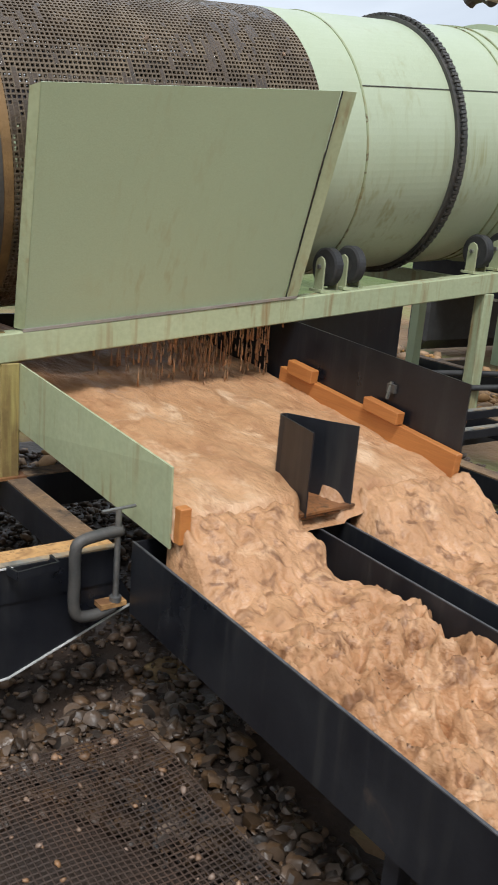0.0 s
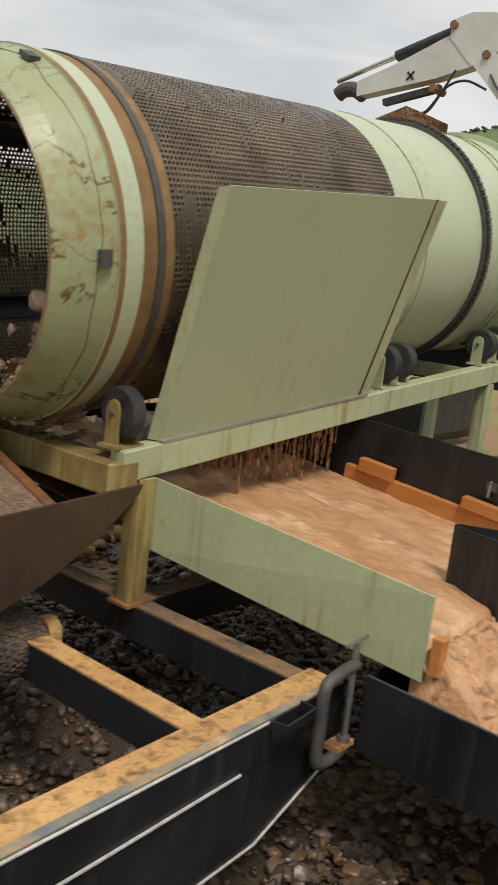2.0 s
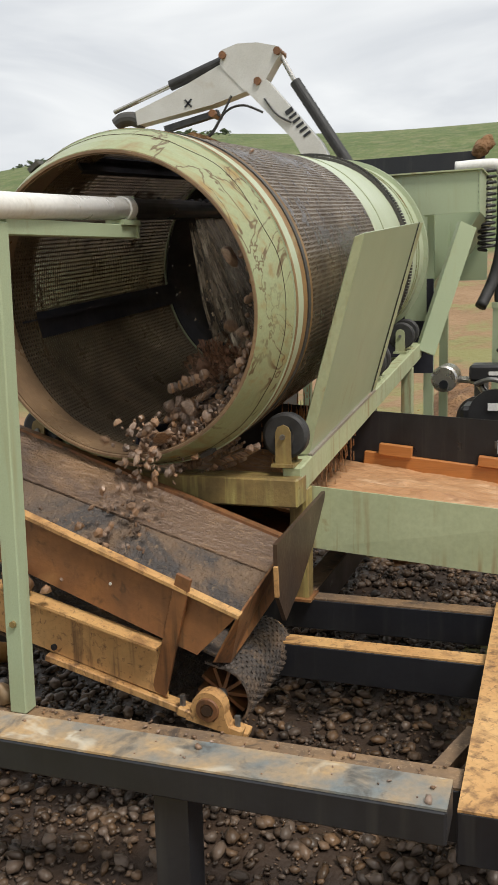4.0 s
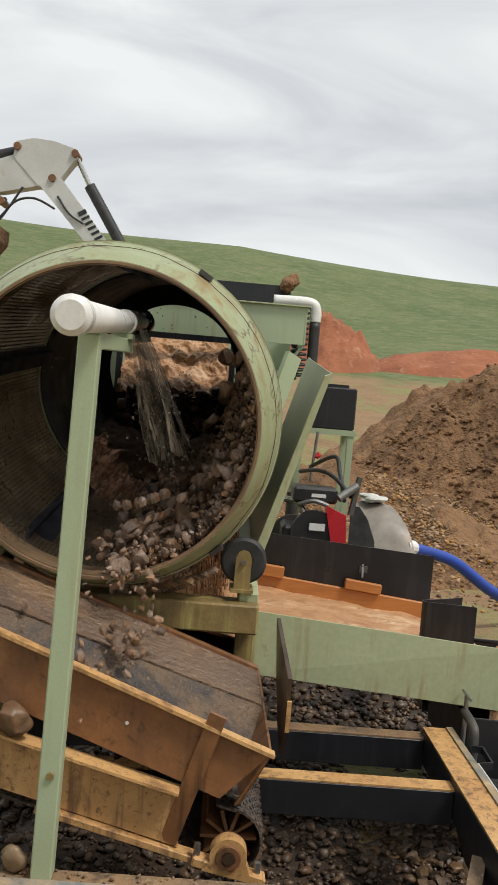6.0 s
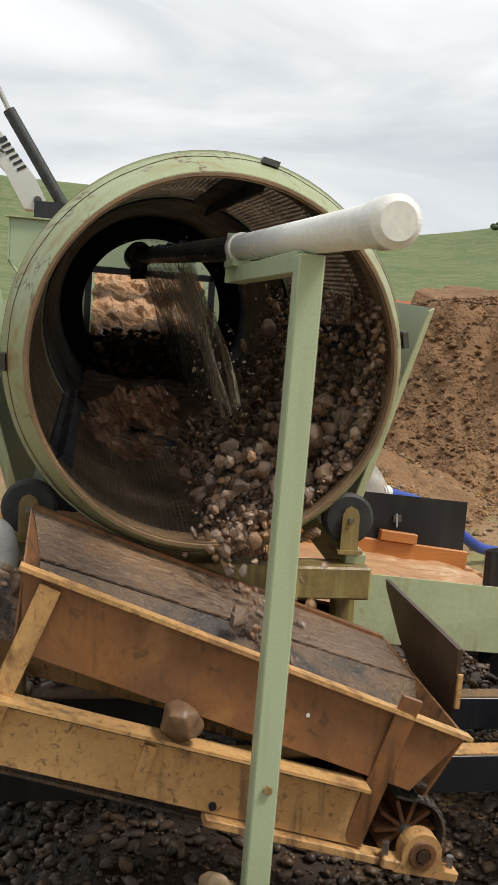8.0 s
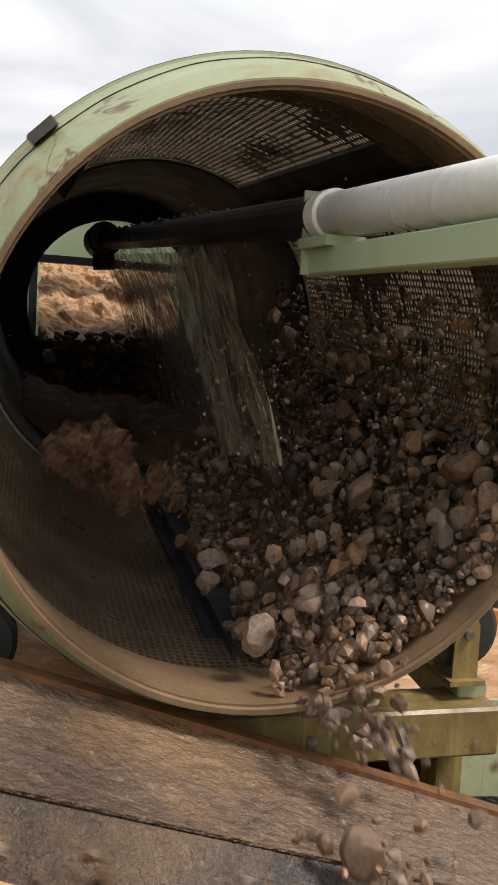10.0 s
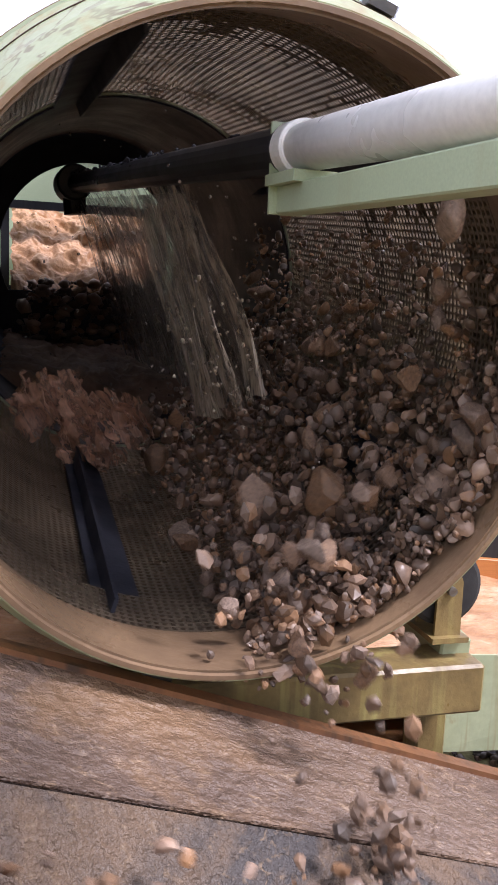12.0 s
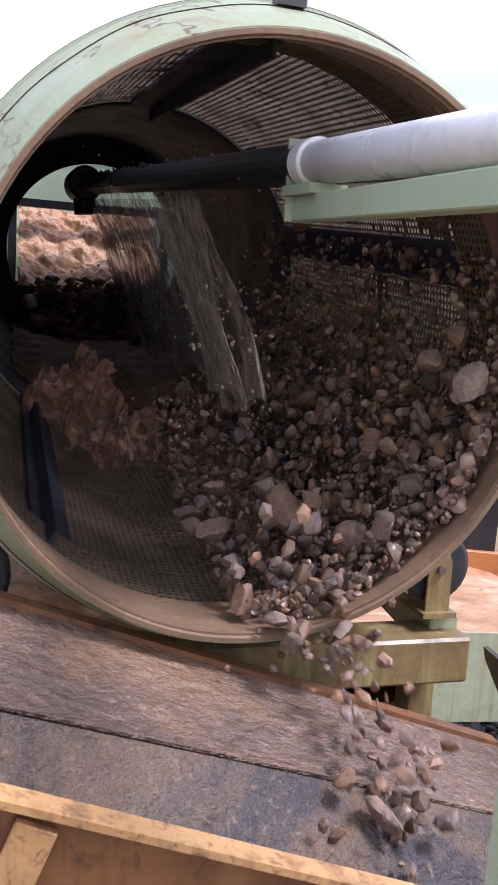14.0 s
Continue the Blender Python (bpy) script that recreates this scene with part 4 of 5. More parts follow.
part("air_cleaner", box((4.64, 2.78, 1.38), (4.95, 3.15, 1.51)), BLACK_PLASTIC, engine, bevel=0.02)
part("muffler", rod((4.62, 3.34, 1.40), (4.95, 3.34, 1.40), 0.105, 28), CHROME, engine, "bright round muffler", bevel=0.015)
part("muffler_outlet", rod((4.595, 3.34, 1.36), (4.625, 3.34, 1.36), 0.035), BLACK, engine)
part("exhaust_elbow", hose([(4.85, 3.26, 1.38), (4.8, 3.10, 1.36), (4.76, 3.0, 1.22)], 0.028, 10), CHROME, engine)
part("intake_pipe", hose([(4.65, 3.1, 1.36), (4.62, 2.98, 1.40), (4.63, 2.86, 1.37)], 0.02, 10), STEEL, engine)
part("label_plate", box((4.608, 2.87, 1.155), (4.614, 3.0, 1.215)), WHITE_LABEL, engine, "white label")
part("label_plate", box((4.636, 2.88, 1.43), (4.642, 3.0, 1.46)), WHITE_LABEL, engine, "pale label")
part("fuel_filter", rod((4.66, 2.62, 1.55), (4.6, 2.78, 1.44), 0.035), STEEL, engine)
part("throttle_lever", bar((4.7, 2.60, 1.62), (4.66, 2.66, 1.30), 0.02, 0.05), IRON, engine)
part("base", box((4.55, 2.68, 0.87), (5.15, 3.30, 0.90)), IRON, engine)
pump = thing("water_pump", "muddy iron pump with valves and bolted flanges", "pump", (5.2, 3.15, 0.885))
part("body", rod((5.1, 3.1, 1.03), (5.45, 3.1, 1.03), 0.14, 20), IRON, pump, bevel=0.02)
part("flange", rod((5.08, 3.1, 1.03), (5.11, 3.1, 1.03), 0.19, 20), IRON, pump)
part("outlet", rod((5.28, 3.1, 1.15), (5.28, 3.1, 1.4), 0.06), IRON, pump)
for k, (a, b, c) in enumerate((((3.3, 4.0, 0.80), (4.2, 3.75, 0.98), (5.0, 3.35, 1.0)), ((3.2, 3.9, 0.82), (4.0, 3.7, 0.9), (4.9, 3.3, 0.95)), ((4.8, 2.7, 1.4), (5.3, 2.75, 1.75), (5.95, 2.9, 1.6)), ((4.7, 2.66, 1.45), (5.2, 2.9, 1.62), (5.9, 3.0, 1.55)))):
    mid = ((a[0] + b[0]) / 2, (a[1] + b[1]) / 2, (a[2] + b[2]) / 2 + 0.05)
    solo("hydraulic_hose", hose([a, mid, b, c], 0.019, 8), RUBBER, "black rubber hydraulic hose in loose loops", "hose", smooth=True, group="loose hoses")
tub = thing("settling_tub", "black tub with a grey silty tarp over its rim", "tub", (6.1, 2.25, 0.0))
part("tarp", lattice(lambda u, v: (6.35 - 0.62 * v - 0.12 * math.sin(3.1 * v), 2.40 - 0.40 * u - 0.20 * v, 1.28 - 0.46 * v ** 1.5 - 0.04 * (2 * u - 1) ** 2 + 0.03 * noise.noise(Vector((u * 3, v * 3, 1)))), 14, 18), GREY_SHEET, tub, "grey silt-covered tarp", smooth=True)
part("shell", box((5.75, 1.76, 0.0), (6.45, 2.36, 0.8)), BLACK, tub, bevel=0.05)
part("rim_stones", pebble(61, 0.36, 3, 0.3, None, (6.3, 2.2, 1.31), Matrix.Identity(3)), WHITE_PAINT, tub, "crumpled pale sacking on the tarp")
part("end_panel", plate([(5.70, 2.50, 0.6), (5.70, 2.24, 0.6), (5.70, 2.25, 0.95), (5.70, 2.33, 1.15), (5.70, 2.42, 1.27), (5.70, 2.50, 1.27)], 0.03), RUBBER, tub)
solo("layflat_hose", hose([(5.9, 1.84, 0.88), (6.1, 1.6, 0.82), (6.2, 1.3, 0.72), (6.4, 0.8, 0.4), (6.9, 0.1, 0.12), (7.5, -1.5, 0.08)], 0.06, 12), BLUE, "bright blue water hose running off over the ground", "hose", smooth=True)
solo("hose_coupling", rod((5.82, 1.93, 0.90), (5.93, 1.82, 0.88), 0.075), WHITE_LABEL, "pale hose coupling wrapped in cloth", "coupling")

# ---- water chute ----
chute = thing("water_chute", "green and black steel chute with wet timber battens", "chute", (2.1, 2.9, 0.69))


def floor_z(y):
    return 0.815 + 0.115 * (y - 2.35) / 1.2


part("side_plate", plate([(1.39, 3.56, 1.205), (1.437, 2.345, 1.10), (1.45, 2.355, 0.805), (1.385, 3.55, 0.915)], 0.008), GREEN_WORN, chute, "pale green side plate with brown runs")
part("floor_sheet", plate([(1.45, 2.36, 0.815), (2.88, 2.36, 0.83), (2.88, 4.95, 1.08), (1.40, 4.95, 1.06)], 0.008), RUSTY, chute)
part("side_wall", plate([(2.90, 2.37, 1.285), (2.90, 5.0, 1.45), (2.90, 5.0, 1.0), (2.90, 2.375, 0.83)], 0.008), BLACK, chute, "black side wall")
part("back_sheet", plate([(1.38, 4.96, 1.0), (2.9, 4.96, 1.0), (2.9, 4.96, 1.2), (1.38, 4.96, 1.2)], 0.01), BLACK, chute)
part("cross_sheet", plate([(2.93, 3.74, 0.80), (3.84, 3.73, 0.80), (3.84, 3.73, 1.42), (2.93, 3.74, 1.36)], 0.008), BLACK, chute)
part("far_sheet", plate([(2.905, 3.0, 0.8), (3.0, 2.3, 0.75), (3.0, 1.4, 0.70), (2.905, 2.4, 0.8)], 0.008), BLACK, chute)
part("batten", bar((2.875, 3.62, 1.055), (2.875, 2.36, 0.925), 0.04, 0.12), WOOD, chute, "wet orange timber batten", bevel=0.004)
part("batten_block", bar((2.85, 3.52, 1.135), (2.85, 3.32, 1.115), 0.05, 0.07), WOOD, chute, "timber block", bevel=0.004)
part("batten_block", bar((2.85, 2.93, 1.08), (2.85, 2.70, 1.055), 0.05, 0.06), WOOD, chute, "timber block", bevel=0.004)
part("batten_block", bar((1.472, 2.34, 0.90), (1.472, 2.30, 0.90), 0.045, 0.13), WOOD, chute, "timber block", bevel=0.004)
part("bolt", bar((2.89, 2.82, 1.20), (2.87, 2.82, 1.12), 0.012, 0.012), STEEL, chute)
part("latch", box((2.88, 2.79, 1.15), (2.897, 2.84, 1.19)), IRON, chute)
way = [(2.022, 2.335), (2.045, 2.45), (2.068, 2.565)] + [(2.095 + 0.027 * math.cos(a), 2.585 + 0.027 * math.sin(a)) for a in (2.9, 2.3, 1.6, 0.9, 0.4)] + [(2.19, 2.46), (2.262, 2.35)]
part("divider", fold(way, 0.835, 1.165, 0.006), BLACK, chute, "folded black divider plate")
part("divider_sill", plate([(2.0, 2.34, 0.842), (2.28, 2.345, 0.845), (2.11, 2.6, 0.868)], 0.012), RUSTY, chute)


def sluice(x0, x1, label):
    """A long black sluice box that runs off under the chute, falling gently."""
    s = thing("sluice_box", label, "sluice box", ((x0 + x1) / 2, 0.8, 0.0), group="sluice boxes")
    def zt(y):
        return 0.775 + 0.028 * (y - 2.5)
    y0, y1 = 2.52, -3.2
    for x in (x0, x1):
        w = part("side_wall", plate([(x, y0, zt(y0)), (x, y1, zt(y1)), (x, y1, zt(y1) - 0.27), (x, y0, zt(y0) - 0.27)], 0.008), BLACK, s)
        part("top_edge", bar((x, y0, zt(y0) + 0.003), (x, y1, zt(y1) + 0.003), 0.009, 0.004), WORN_EDGE, w, "bare worn edge", local=True)
    part("floor_sheet", plate([(x0, y0, zt(y0) - 0.26), (x1, y0, zt(y0) - 0.26), (x1, y1, zt(y1) - 0.26), (x0, y1, zt(y1) - 0.26)], 0.008), BLACK, s)
    part("end_plate", plate([(x0, y0, zt(y0)), (x1, y0, zt(y0)), (x1, y0, zt(y0) - 0.26), (x0, y0, zt(y0) - 0.26)], 0.008), BLACK, s)
    for y in (1.2, -1.0, -2.9):
        for x in (x0 + 0.05, x1 - 0.05):
            part("trestle_leg", bar((x, y, zt(y) - 0.265), (x, y, 0.0), 0.05, 0.05, up=(1, 0, 0)), BLACK, s)
    return s


sluice(1.40, 2.11, "black steel sluice box full of rushing muddy water")
sluice(2.25, 2.96, "second black steel sluice box with muddy water")


def churn(x, y, k):
    return noise.fractal(Vector((x * 3.4, y * 2.2, k)), 0.85, 2.1, 5)


def chute_water(u, v):
    x, y = 1.445 + 1.42 * u, 4.9 - 2.57 * v
    z = floor_z(y) + 0.095 + 0.026 * churn(x, 0.7 * y, 1.0) + 0.014 * noise.noise(Vector((x * 7, y * 4, 5))) + 0.005 * noise.noise(Vector((x * 16, y * 9, 5)))
    z += 0.03 * smoothstep(0.05, 0.0, u) - 0.02 * smoothstep(0.9, 1.0, v) - 0.09 * smoothstep(0.972, 1.0, v)
    half = max(0.0, (2.60 - y) * 0.42)
    if abs(x - 2.145 + 0.12 * (2.60 - y)) < half:
        z = floor_z(y) - 0.03
    return x, y, z


solo("muddy_water", lattice(chute_water, 110, 190), SHEET_WATER, "rushing orange-brown muddy water on the chute", "muddy water", smooth=True, group="flowing water")


def sluice_water(x0, x1, shift):
    def shape(u, v):
        y = 2.40 - 5.5 * v
        fall = smoothstep(2.40, 2.02 - 0.12 * math.sin(3 * u), y)
        inset = 0.012 + 0.045 * smoothstep(1.95, 2.3, y)
        far = 0.012 + (0.13 + 0.03 * math.sin(31 * y)) * smoothstep(1.75, 2.15, y) * (x0 < 2)
        x = x0 + inset + (x1 - x0 - far - inset) * u
        z = (0.905 - (0.905 - 0.70) * fall) if y > 1.9 else 0.70 - 0.028 * (1.9 - y)
        n = churn(x, y, shift)
        rough = 0.35 + 0.9 * smoothstep(2.1, 1.6, y)
        z += rough * (0.055 * n + 0.03 * noise.noise(Vector((x * 9, y * 7, shift))) + 0.11 * (0.25 - abs(noise.noise(Vector((x * 10, y * 8, shift))))) + 0.075 * (0.25 - abs(noise.noise(Vector((x * 23, y * 19, shift))))))
        z -= 0.06 * smoothstep(2.35, 2.40, y)
        if u < 0.015 or u > 0.985:
            z = 0.54
        return x, y, min(z, 0.95)
    return lattice(shape, 100, 560)


solo("muddy_water", sluice_water(1.40, 2.11, 11.0), WATER, "churning orange-brown water in the first sluice box", "muddy water", smooth=True, group="flowing water")
solo("muddy_water", sluice_water(2.25, 2.96, 17.0), WATER, "churning orange-brown water in the second sluice box", "muddy water", smooth=True, group="flowing water")

# ---- discharge conveyor ----
conv = thing("discharge_conveyor", "rusty conveyor with ochre side channels and a wet trough", "conveyor", (0.62, 4.2, 0.69))


def on(x, s, h, steep=20.0):
    """A point of the trough: s along it from its lower end, h above its near top edge."""
    a = radians(steep)
    return x, 3.515 + s * math.cos(a), 0.99 + s * math.sin(a) + h


side = part("side_wall", plate([on(0.285, 0, 0), on(0.285, 1.37, 0.008), on(0.285, 1.37, -0.22), on(0.285, 0.17, -0.22)], 0.008), RUSTY, conv, "rusty brown side wall")
part("wall_lip", bar(on(0.272, -0.01, 0.005), on(0.272, 1.38, 0.013), 0.045, 0.012), OCHRE_STEEL, side, "ochre worn top lip", local=True)
part("far_wall", plate([(0.985, 3.545, 1.055), (0.985, 4.83, 1.50), (0.65, 4.78, 1.40), (0.65, 3.535, 1.02)], 0.008), SKIRT, conv, "wet brown sloping side sheet")
part("wall_lip", bar((0.99, 3.545, 1.06), (0.99, 4.83, 1.505), 0.045, 0.014), RUSTY, conv, "rusty top lip")
part("seam_strip", bar((0.652, 3.535, 1.026), (0.652, 4.78, 1.407), 0.014, 0.006), SKIRT, conv, "muddy sealing strip")
part("lower_sheet", plate([(0.648, 3.535, 1.018), (0.648, 4.78, 1.395), (0.47, 4.78, 1.275), (0.47, 3.56, 0.88)], 0.008), BELT, conv, "blue-grey muddy rubber skirt")
belt = part("belt", bar(on(0.56, 0.10, -0.20, 19.5), on(0.56, 1.45, -0.19, 19.5), 0.52, 0.012), BELT, conv, "muddy black rubber belt")
part("upper_belt", bar(on(0.56, 1.45, -0.19, 19.5), on(0.56, 6.2, -0.19, 19.5), 0.52, 0.012), BELT, conv, "muddy black rubber belt")
part("return_belt", bar((0.62, 3.62, 0.535), (0.62, 9.2, 2.05), 0.52, 0.01), BELT, conv, "muddy black rubber belt")
part("end_sheet", plate([on(0.283, 0.0, 0.0), (0.985, 3.54, 1.06), (0.90, 3.545, 0.90), (0.40, 3.60, 0.76), (0.30, 3.62, 0.80)], 0.008), RUSTY, conv, "rusty end sheet")
part("flap", plate([(1.215, 3.455, 1.222), (0.50, 3.452, 1.18), (0.51, 3.452, 0.98), (0.60, 3.453, 0.86), (0.80, 3.454, 0.93), (1.02, 3.455, 1.05), (1.20, 3.455, 1.19)], 0.016), DARK_RUST, conv, "dark rusty splash flap", bevel=0.003)
part("flap_edge", bar((0.494, 3.448, 1.10), (0.503, 3.448, 0.985), 0.016, 0.012), OCHRE_STEEL, conv, "pale worn edge of the flap")
part("top_cover", plate([on(0.283, 1.37, 0.013), (0.985, 4.835, 1.50), (0.65, 4.785, 1.41), (0.47, 4.785, 1.27), on(0.283, 1.39, -0.22)], 0.006), RUSTY, conv, "rusty end sheet")


def chan(x, y):
    """Height of the channel's top edge."""
    return 0.853 + 0.258 * (y - 3.82)


for x, f in ((0.30, -1), (0.985, 1)):
    c = part("side_channel", plate([(x, 3.82, chan(x, 3.82)), (x, 9.4, chan(x, 9.4)), (x, 9.4, chan(x, 9.4) - 0.19), (x, 3.80, chan(x, 3.80) - 0.20)], 0.01), OCHRE_STEEL, conv, "ochre painted side channel with dark stains")
    part("channel_flange", bar((x + f * 0.03, 3.81, chan(x, 3.81)), (x + f * 0.03, 9.4, chan(x, 9.4)), 0.075, 0.01), OCHRE_STEEL, c, local=True)
    part("seam", bar((x + f * 0.007, 3.83, chan(x, 3.83) - 0.03), (x + f * 0.007, 9.4, chan(x, 9.4) - 0.03), 0.004, 0.006), BLACK, c, "dark seam", local=True)
    part("take_up_arm", bar((x - 0.01, 4.28, chan(x, 4.28) - 0.215), (x + 0.015, 3.50, 0.545), 0.06, 0.025), OCHRE_STEEL, conv, "ochre flat bar", bevel=0.003)
part("lug", bar((0.288, 4.44, 0.975), (0.288, 4.47, 0.875), 0.022, 0.035), OCHRE_STEEL, conv)
part("bolt_hole", rod((0.292, 4.255, 0.79), (0.284, 4.255, 0.79), 0.012), BLACK, conv, "dark bolt hole")
# No opening here: a white disc paints the daylight seen through a hole.
part("bolt_hole", rod((0.278, 4.0, 1.06), (0.2805, 4.0, 1.06), 0.006), WHITE_LABEL, conv, "white disc for daylight in a bolt hole")
for p, q in (((0.255, 3.70, 1.12), (0.30, 3.835, 0.66)), ((0.262, 4.73, 1.42), (0.29, 4.90, 0.98))):
    part("brace", bar(p, q, 0.014, 0.06, None, (0, 0.3, 1)), RUSTY if p[1] < 4 else OCHRE_STEEL, conv, "stained flat brace", bevel=0.002)
for y in (5.6, 7.4, 9.0):
    for x in (0.32, 0.965):
        part("trestle_leg", bar((x, y, chan(x, y) - 0.19), (x, y, 0.0), 0.06, 0.06, up=(1, 0, 0)), OCHRE_STEEL, conv)
pul = thing("tail_pulley", "rusty winged tail pulley with belt and pillow bearings", "pulley", (0.64, 3.63, 0.64))
part("shaft", rod((0.25, 3.63, 0.64), (1.03, 3.63, 0.64), 0.02), STEEL, pul)
for k in range(10):
    a = 2 * math.pi * k / 10
    part("wing", bar((0.40, 3.63 + 0.055 * math.cos(a), 0.64 + 0.055 * math.sin(a)), (0.87, 3.63 + 0.055 * math.cos(a), 0.64 + 0.055 * math.sin(a)), 0.012, 0.085, None, (0, math.cos(a), math.sin(a))), RUSTY, pul)
wrap = bmesh.new()
arcs = [(-0.115 * math.sin(t), 0.115 * math.cos(t)) for t in (math.pi * (k / 14) for k in range(15))]
arcs = [(0.05, 0.128)] + arcs + [(0.06, -0.118)]
for (y0, z0), (y1, z1) in zip(arcs, arcs[1:]):
    bar((0.62, 3.63 + y0, 0.64 + z0), (0.62, 3.63 + y1, 0.64 + z1), 0.52, 0.009, wrap, (0, -y0 - y1, z0 + z1) if abs(y0 + y1) + abs(z0 + z1) > 0 else (0, 0, 1))
for i in range(15):
    for j in range(20):
        t = math.pi * (i + 0.5 * (j % 2)) / 15
        c = Vector((0.375 + 0.026 * j, 3.63 - 0.121 * math.sin(t), 0.64 + 0.121 * math.cos(t)))
        u = Vector((0, -math.sin(t), math.cos(t)))
        bar(c - Vector((0.009, 0, 0)), c + Vector((0.009, 0, 0)), 0.009, 0.006, wrap, u)
part("belt_wrap", wrap, BELT, pul, "rough-top belt round the pulley")
for x in (0.30, 0.985):
    arch = [(x - 0.022, 3.63 + 0.062 * math.cos(t), 0.645 + 0.062 * math.sin(t)) for t in (radians(-15 + 210 * i / 14) for i in range(15))]
    arch = [(x - 0.022, 3.715, 0.597)] + arch + [(x - 0.022, 3.545, 0.563)]
    h = part("bearing_housing", plate(arch, 0.055), OCHRE_STEEL, pul, "muddy pillow bearing", bevel=0.006)
    ring = lathe([(-0.058, 0.024), (-0.058, 0.040), (-0.048, 0.044), (-0.048, 0.024)], 22)
    bmesh.ops.translate(ring, verts=ring.verts, vec=(x, 3.63, 0.645))
    part("bearing_ring", ring, RUSTY, h, "rusty raised ring", local=True)
    part("shaft_end", rod((x - 0.062, 3.63, 0.645), (x - 0.04, 3.63, 0.645), 0.019, 18), DARK_RUST, h, local=True)
    part("bearing_foot", bar((x - 0.022, 3.75, 0.622), (x - 0.022, 3.51, 0.565), 0.05, 0.035), OCHRE_STEEL, pul, bevel=0.006)
    for y, z in ((3.735, 0.64), (3.53, 0.588)):
        part("bolt", rod((x - 0.022, y, z - 0.01), (x - 0.022, y, z + 0.035), 0.011, 6), STEEL, pul)
solo("boulder", crag(47, 0.13, 4, 1.1), STONE, "round brown boulder resting on the conveyor channel", "stone", smooth=True, at=(0.25, 4.37, 1.052))

# ---- spray bar and post ----
post = thing("pipe_post", "pale green square post with a side arm", "post", (-0.05, 4.188, 0.70))
part("post", bar((-0.022, 4.188, 0.70), (-0.027, 4.165, 2.302), 0.062, 0.062, up=(1, 0, 0)), GREEN, post, bevel=0.004)
part("arm", bar((0.005, 4.166, 2.290), (0.975, 4.186, 2.338), 0.05, 0.052), GREEN, post, bevel=0.003)
part("end_plate", plate([(0.945, 4.15, 2.31), (0.945, 4.225, 2.31), (0.95, 4.225, 2.478), (0.95, 4.17, 2.478)], 0.01), GREEN, post)
part("saddle", bar((0.80, 4.184, 2.364), (0.96, 4.19, 2.372), 0.08, 0.02), GREEN, post)
part("bolt", rod((-0.064, 4.18, 1.015), (-0.052, 4.18, 1.015), 0.012, 6), BLOCK, post, "rusty bolt")
pipe = thing("spray_pipe", "white plastic water pipe with end cap and black spray bar", "pipe", (-0.5, 4.22, 2.35))
A, B = Vector((-0.53, 4.131, 2.31)), Vector((0.935, 4.188, 2.428))
D = (B - A).normalized()
part("pipe", rod(A, B, 0.0425, 32), PVC, pipe, smooth=True)
part("end_cap", rod(A - D * 0.01, A + D * 0.085, 0.049, 32), PVC, pipe, "white domed end cap", bevel=0.014)
part("collar", rod(B - D * 0.075, B - D * 0.015, 0.05, 32), PVC, pipe, "white collar", bevel=0.004)
C = Vector((3.70, 4.41, 2.675))
part("spray_bar", rod(B, C, 0.045, 18), PIPE_BLACK, pipe, "wet black spray bar", bevel=0.004)
part("bar_cap", rod(C - Vector((0.10, 0, 0)), C + Vector((0.10, 0.01, 0.005)), 0.085, 20), PIPE_BLACK, pipe, "bolted black end flange", bevel=0.01)
part("end_outlet", rod(C + Vector((0.0, 0, -0.04)), C + Vector((0.0, -0.01, -0.14)), 0.055, 16), PIPE_BLACK, pipe)
silt_crust = bmesh.new()
rng = random.Random(3)
for k in range(70):
    q = B.lerp(C, rng.uniform(0.12, 1.02))
    pebble(3100 + k, rng.uniform(0.012, 0.035), 1, 0.8, silt_crust, q + Vector((0, rng.gauss(0, 0.018), 0.043)))
tagged(part("mud_crust", silt_crust, INNER, pipe, "black mud caked on the bar"), kind="stuff")
solo("drain_pipe", hose([(1.10, 6.4, 1.16), (1.10, 5.6, 1.30), (1.10, 5.05, 1.375), (1.10, 4.97, 1.39), (1.10, 4.935, 1.35), (1.10, 4.93, 1.28), (1.12, 5.0, 1.20), (1.15, 5.6, 0.9), (1.2, 6.2, 0.3)], 0.052, 16), PVC, "white plastic pipe with bends beside the conveyor", "pipe", smooth=True)

# ---- excavator beyond the drum ----
exc = thing("mini_excavator", "white mini excavator with raised arm and muddy bucket", "excavator", (10.2, 7.5, 0.1))
EX = 9.3


def ex(pts, dx=0.0):
    return [(EX + dx, y, z) for y, z in pts]


part("elbow_plate", plate(ex([(6.85, 5.40), (6.62, 5.46), (6.34, 5.44), (6.05, 5.36), (6.02, 5.26), (6.10, 5.16), (6.25, 4.94), (6.52, 4.83), (6.88, 5.2)]), 0.22), WHITE_PAINT, exc, "white elbow of the boom", bevel=0.012)
part("dipper_arm", plate(ex([(6.86, 5.23), (6.52, 4.84), (7.0, 4.72), (8.15, 4.55), (8.17, 4.74), (7.6, 4.93)]), 0.20), WHITE_PAINT, exc, "off-white dipper arm", bevel=0.012)
boom = part("boom", plate(ex([(6.52, 4.86), (6.22, 4.96), (5.50, 4.12), (5.36, 3.86), (5.45, 3.74), (5.62, 3.74), (5.88, 4.18)]), 0.24), WHITE_PAINT, exc, "off-white arm with worn lettering", bevel=0.012)
part("pin", rod((EX - 0.15, 5.46, 3.85), (EX + 0.15, 5.46, 3.85), 0.05, 16), IRON, exc)
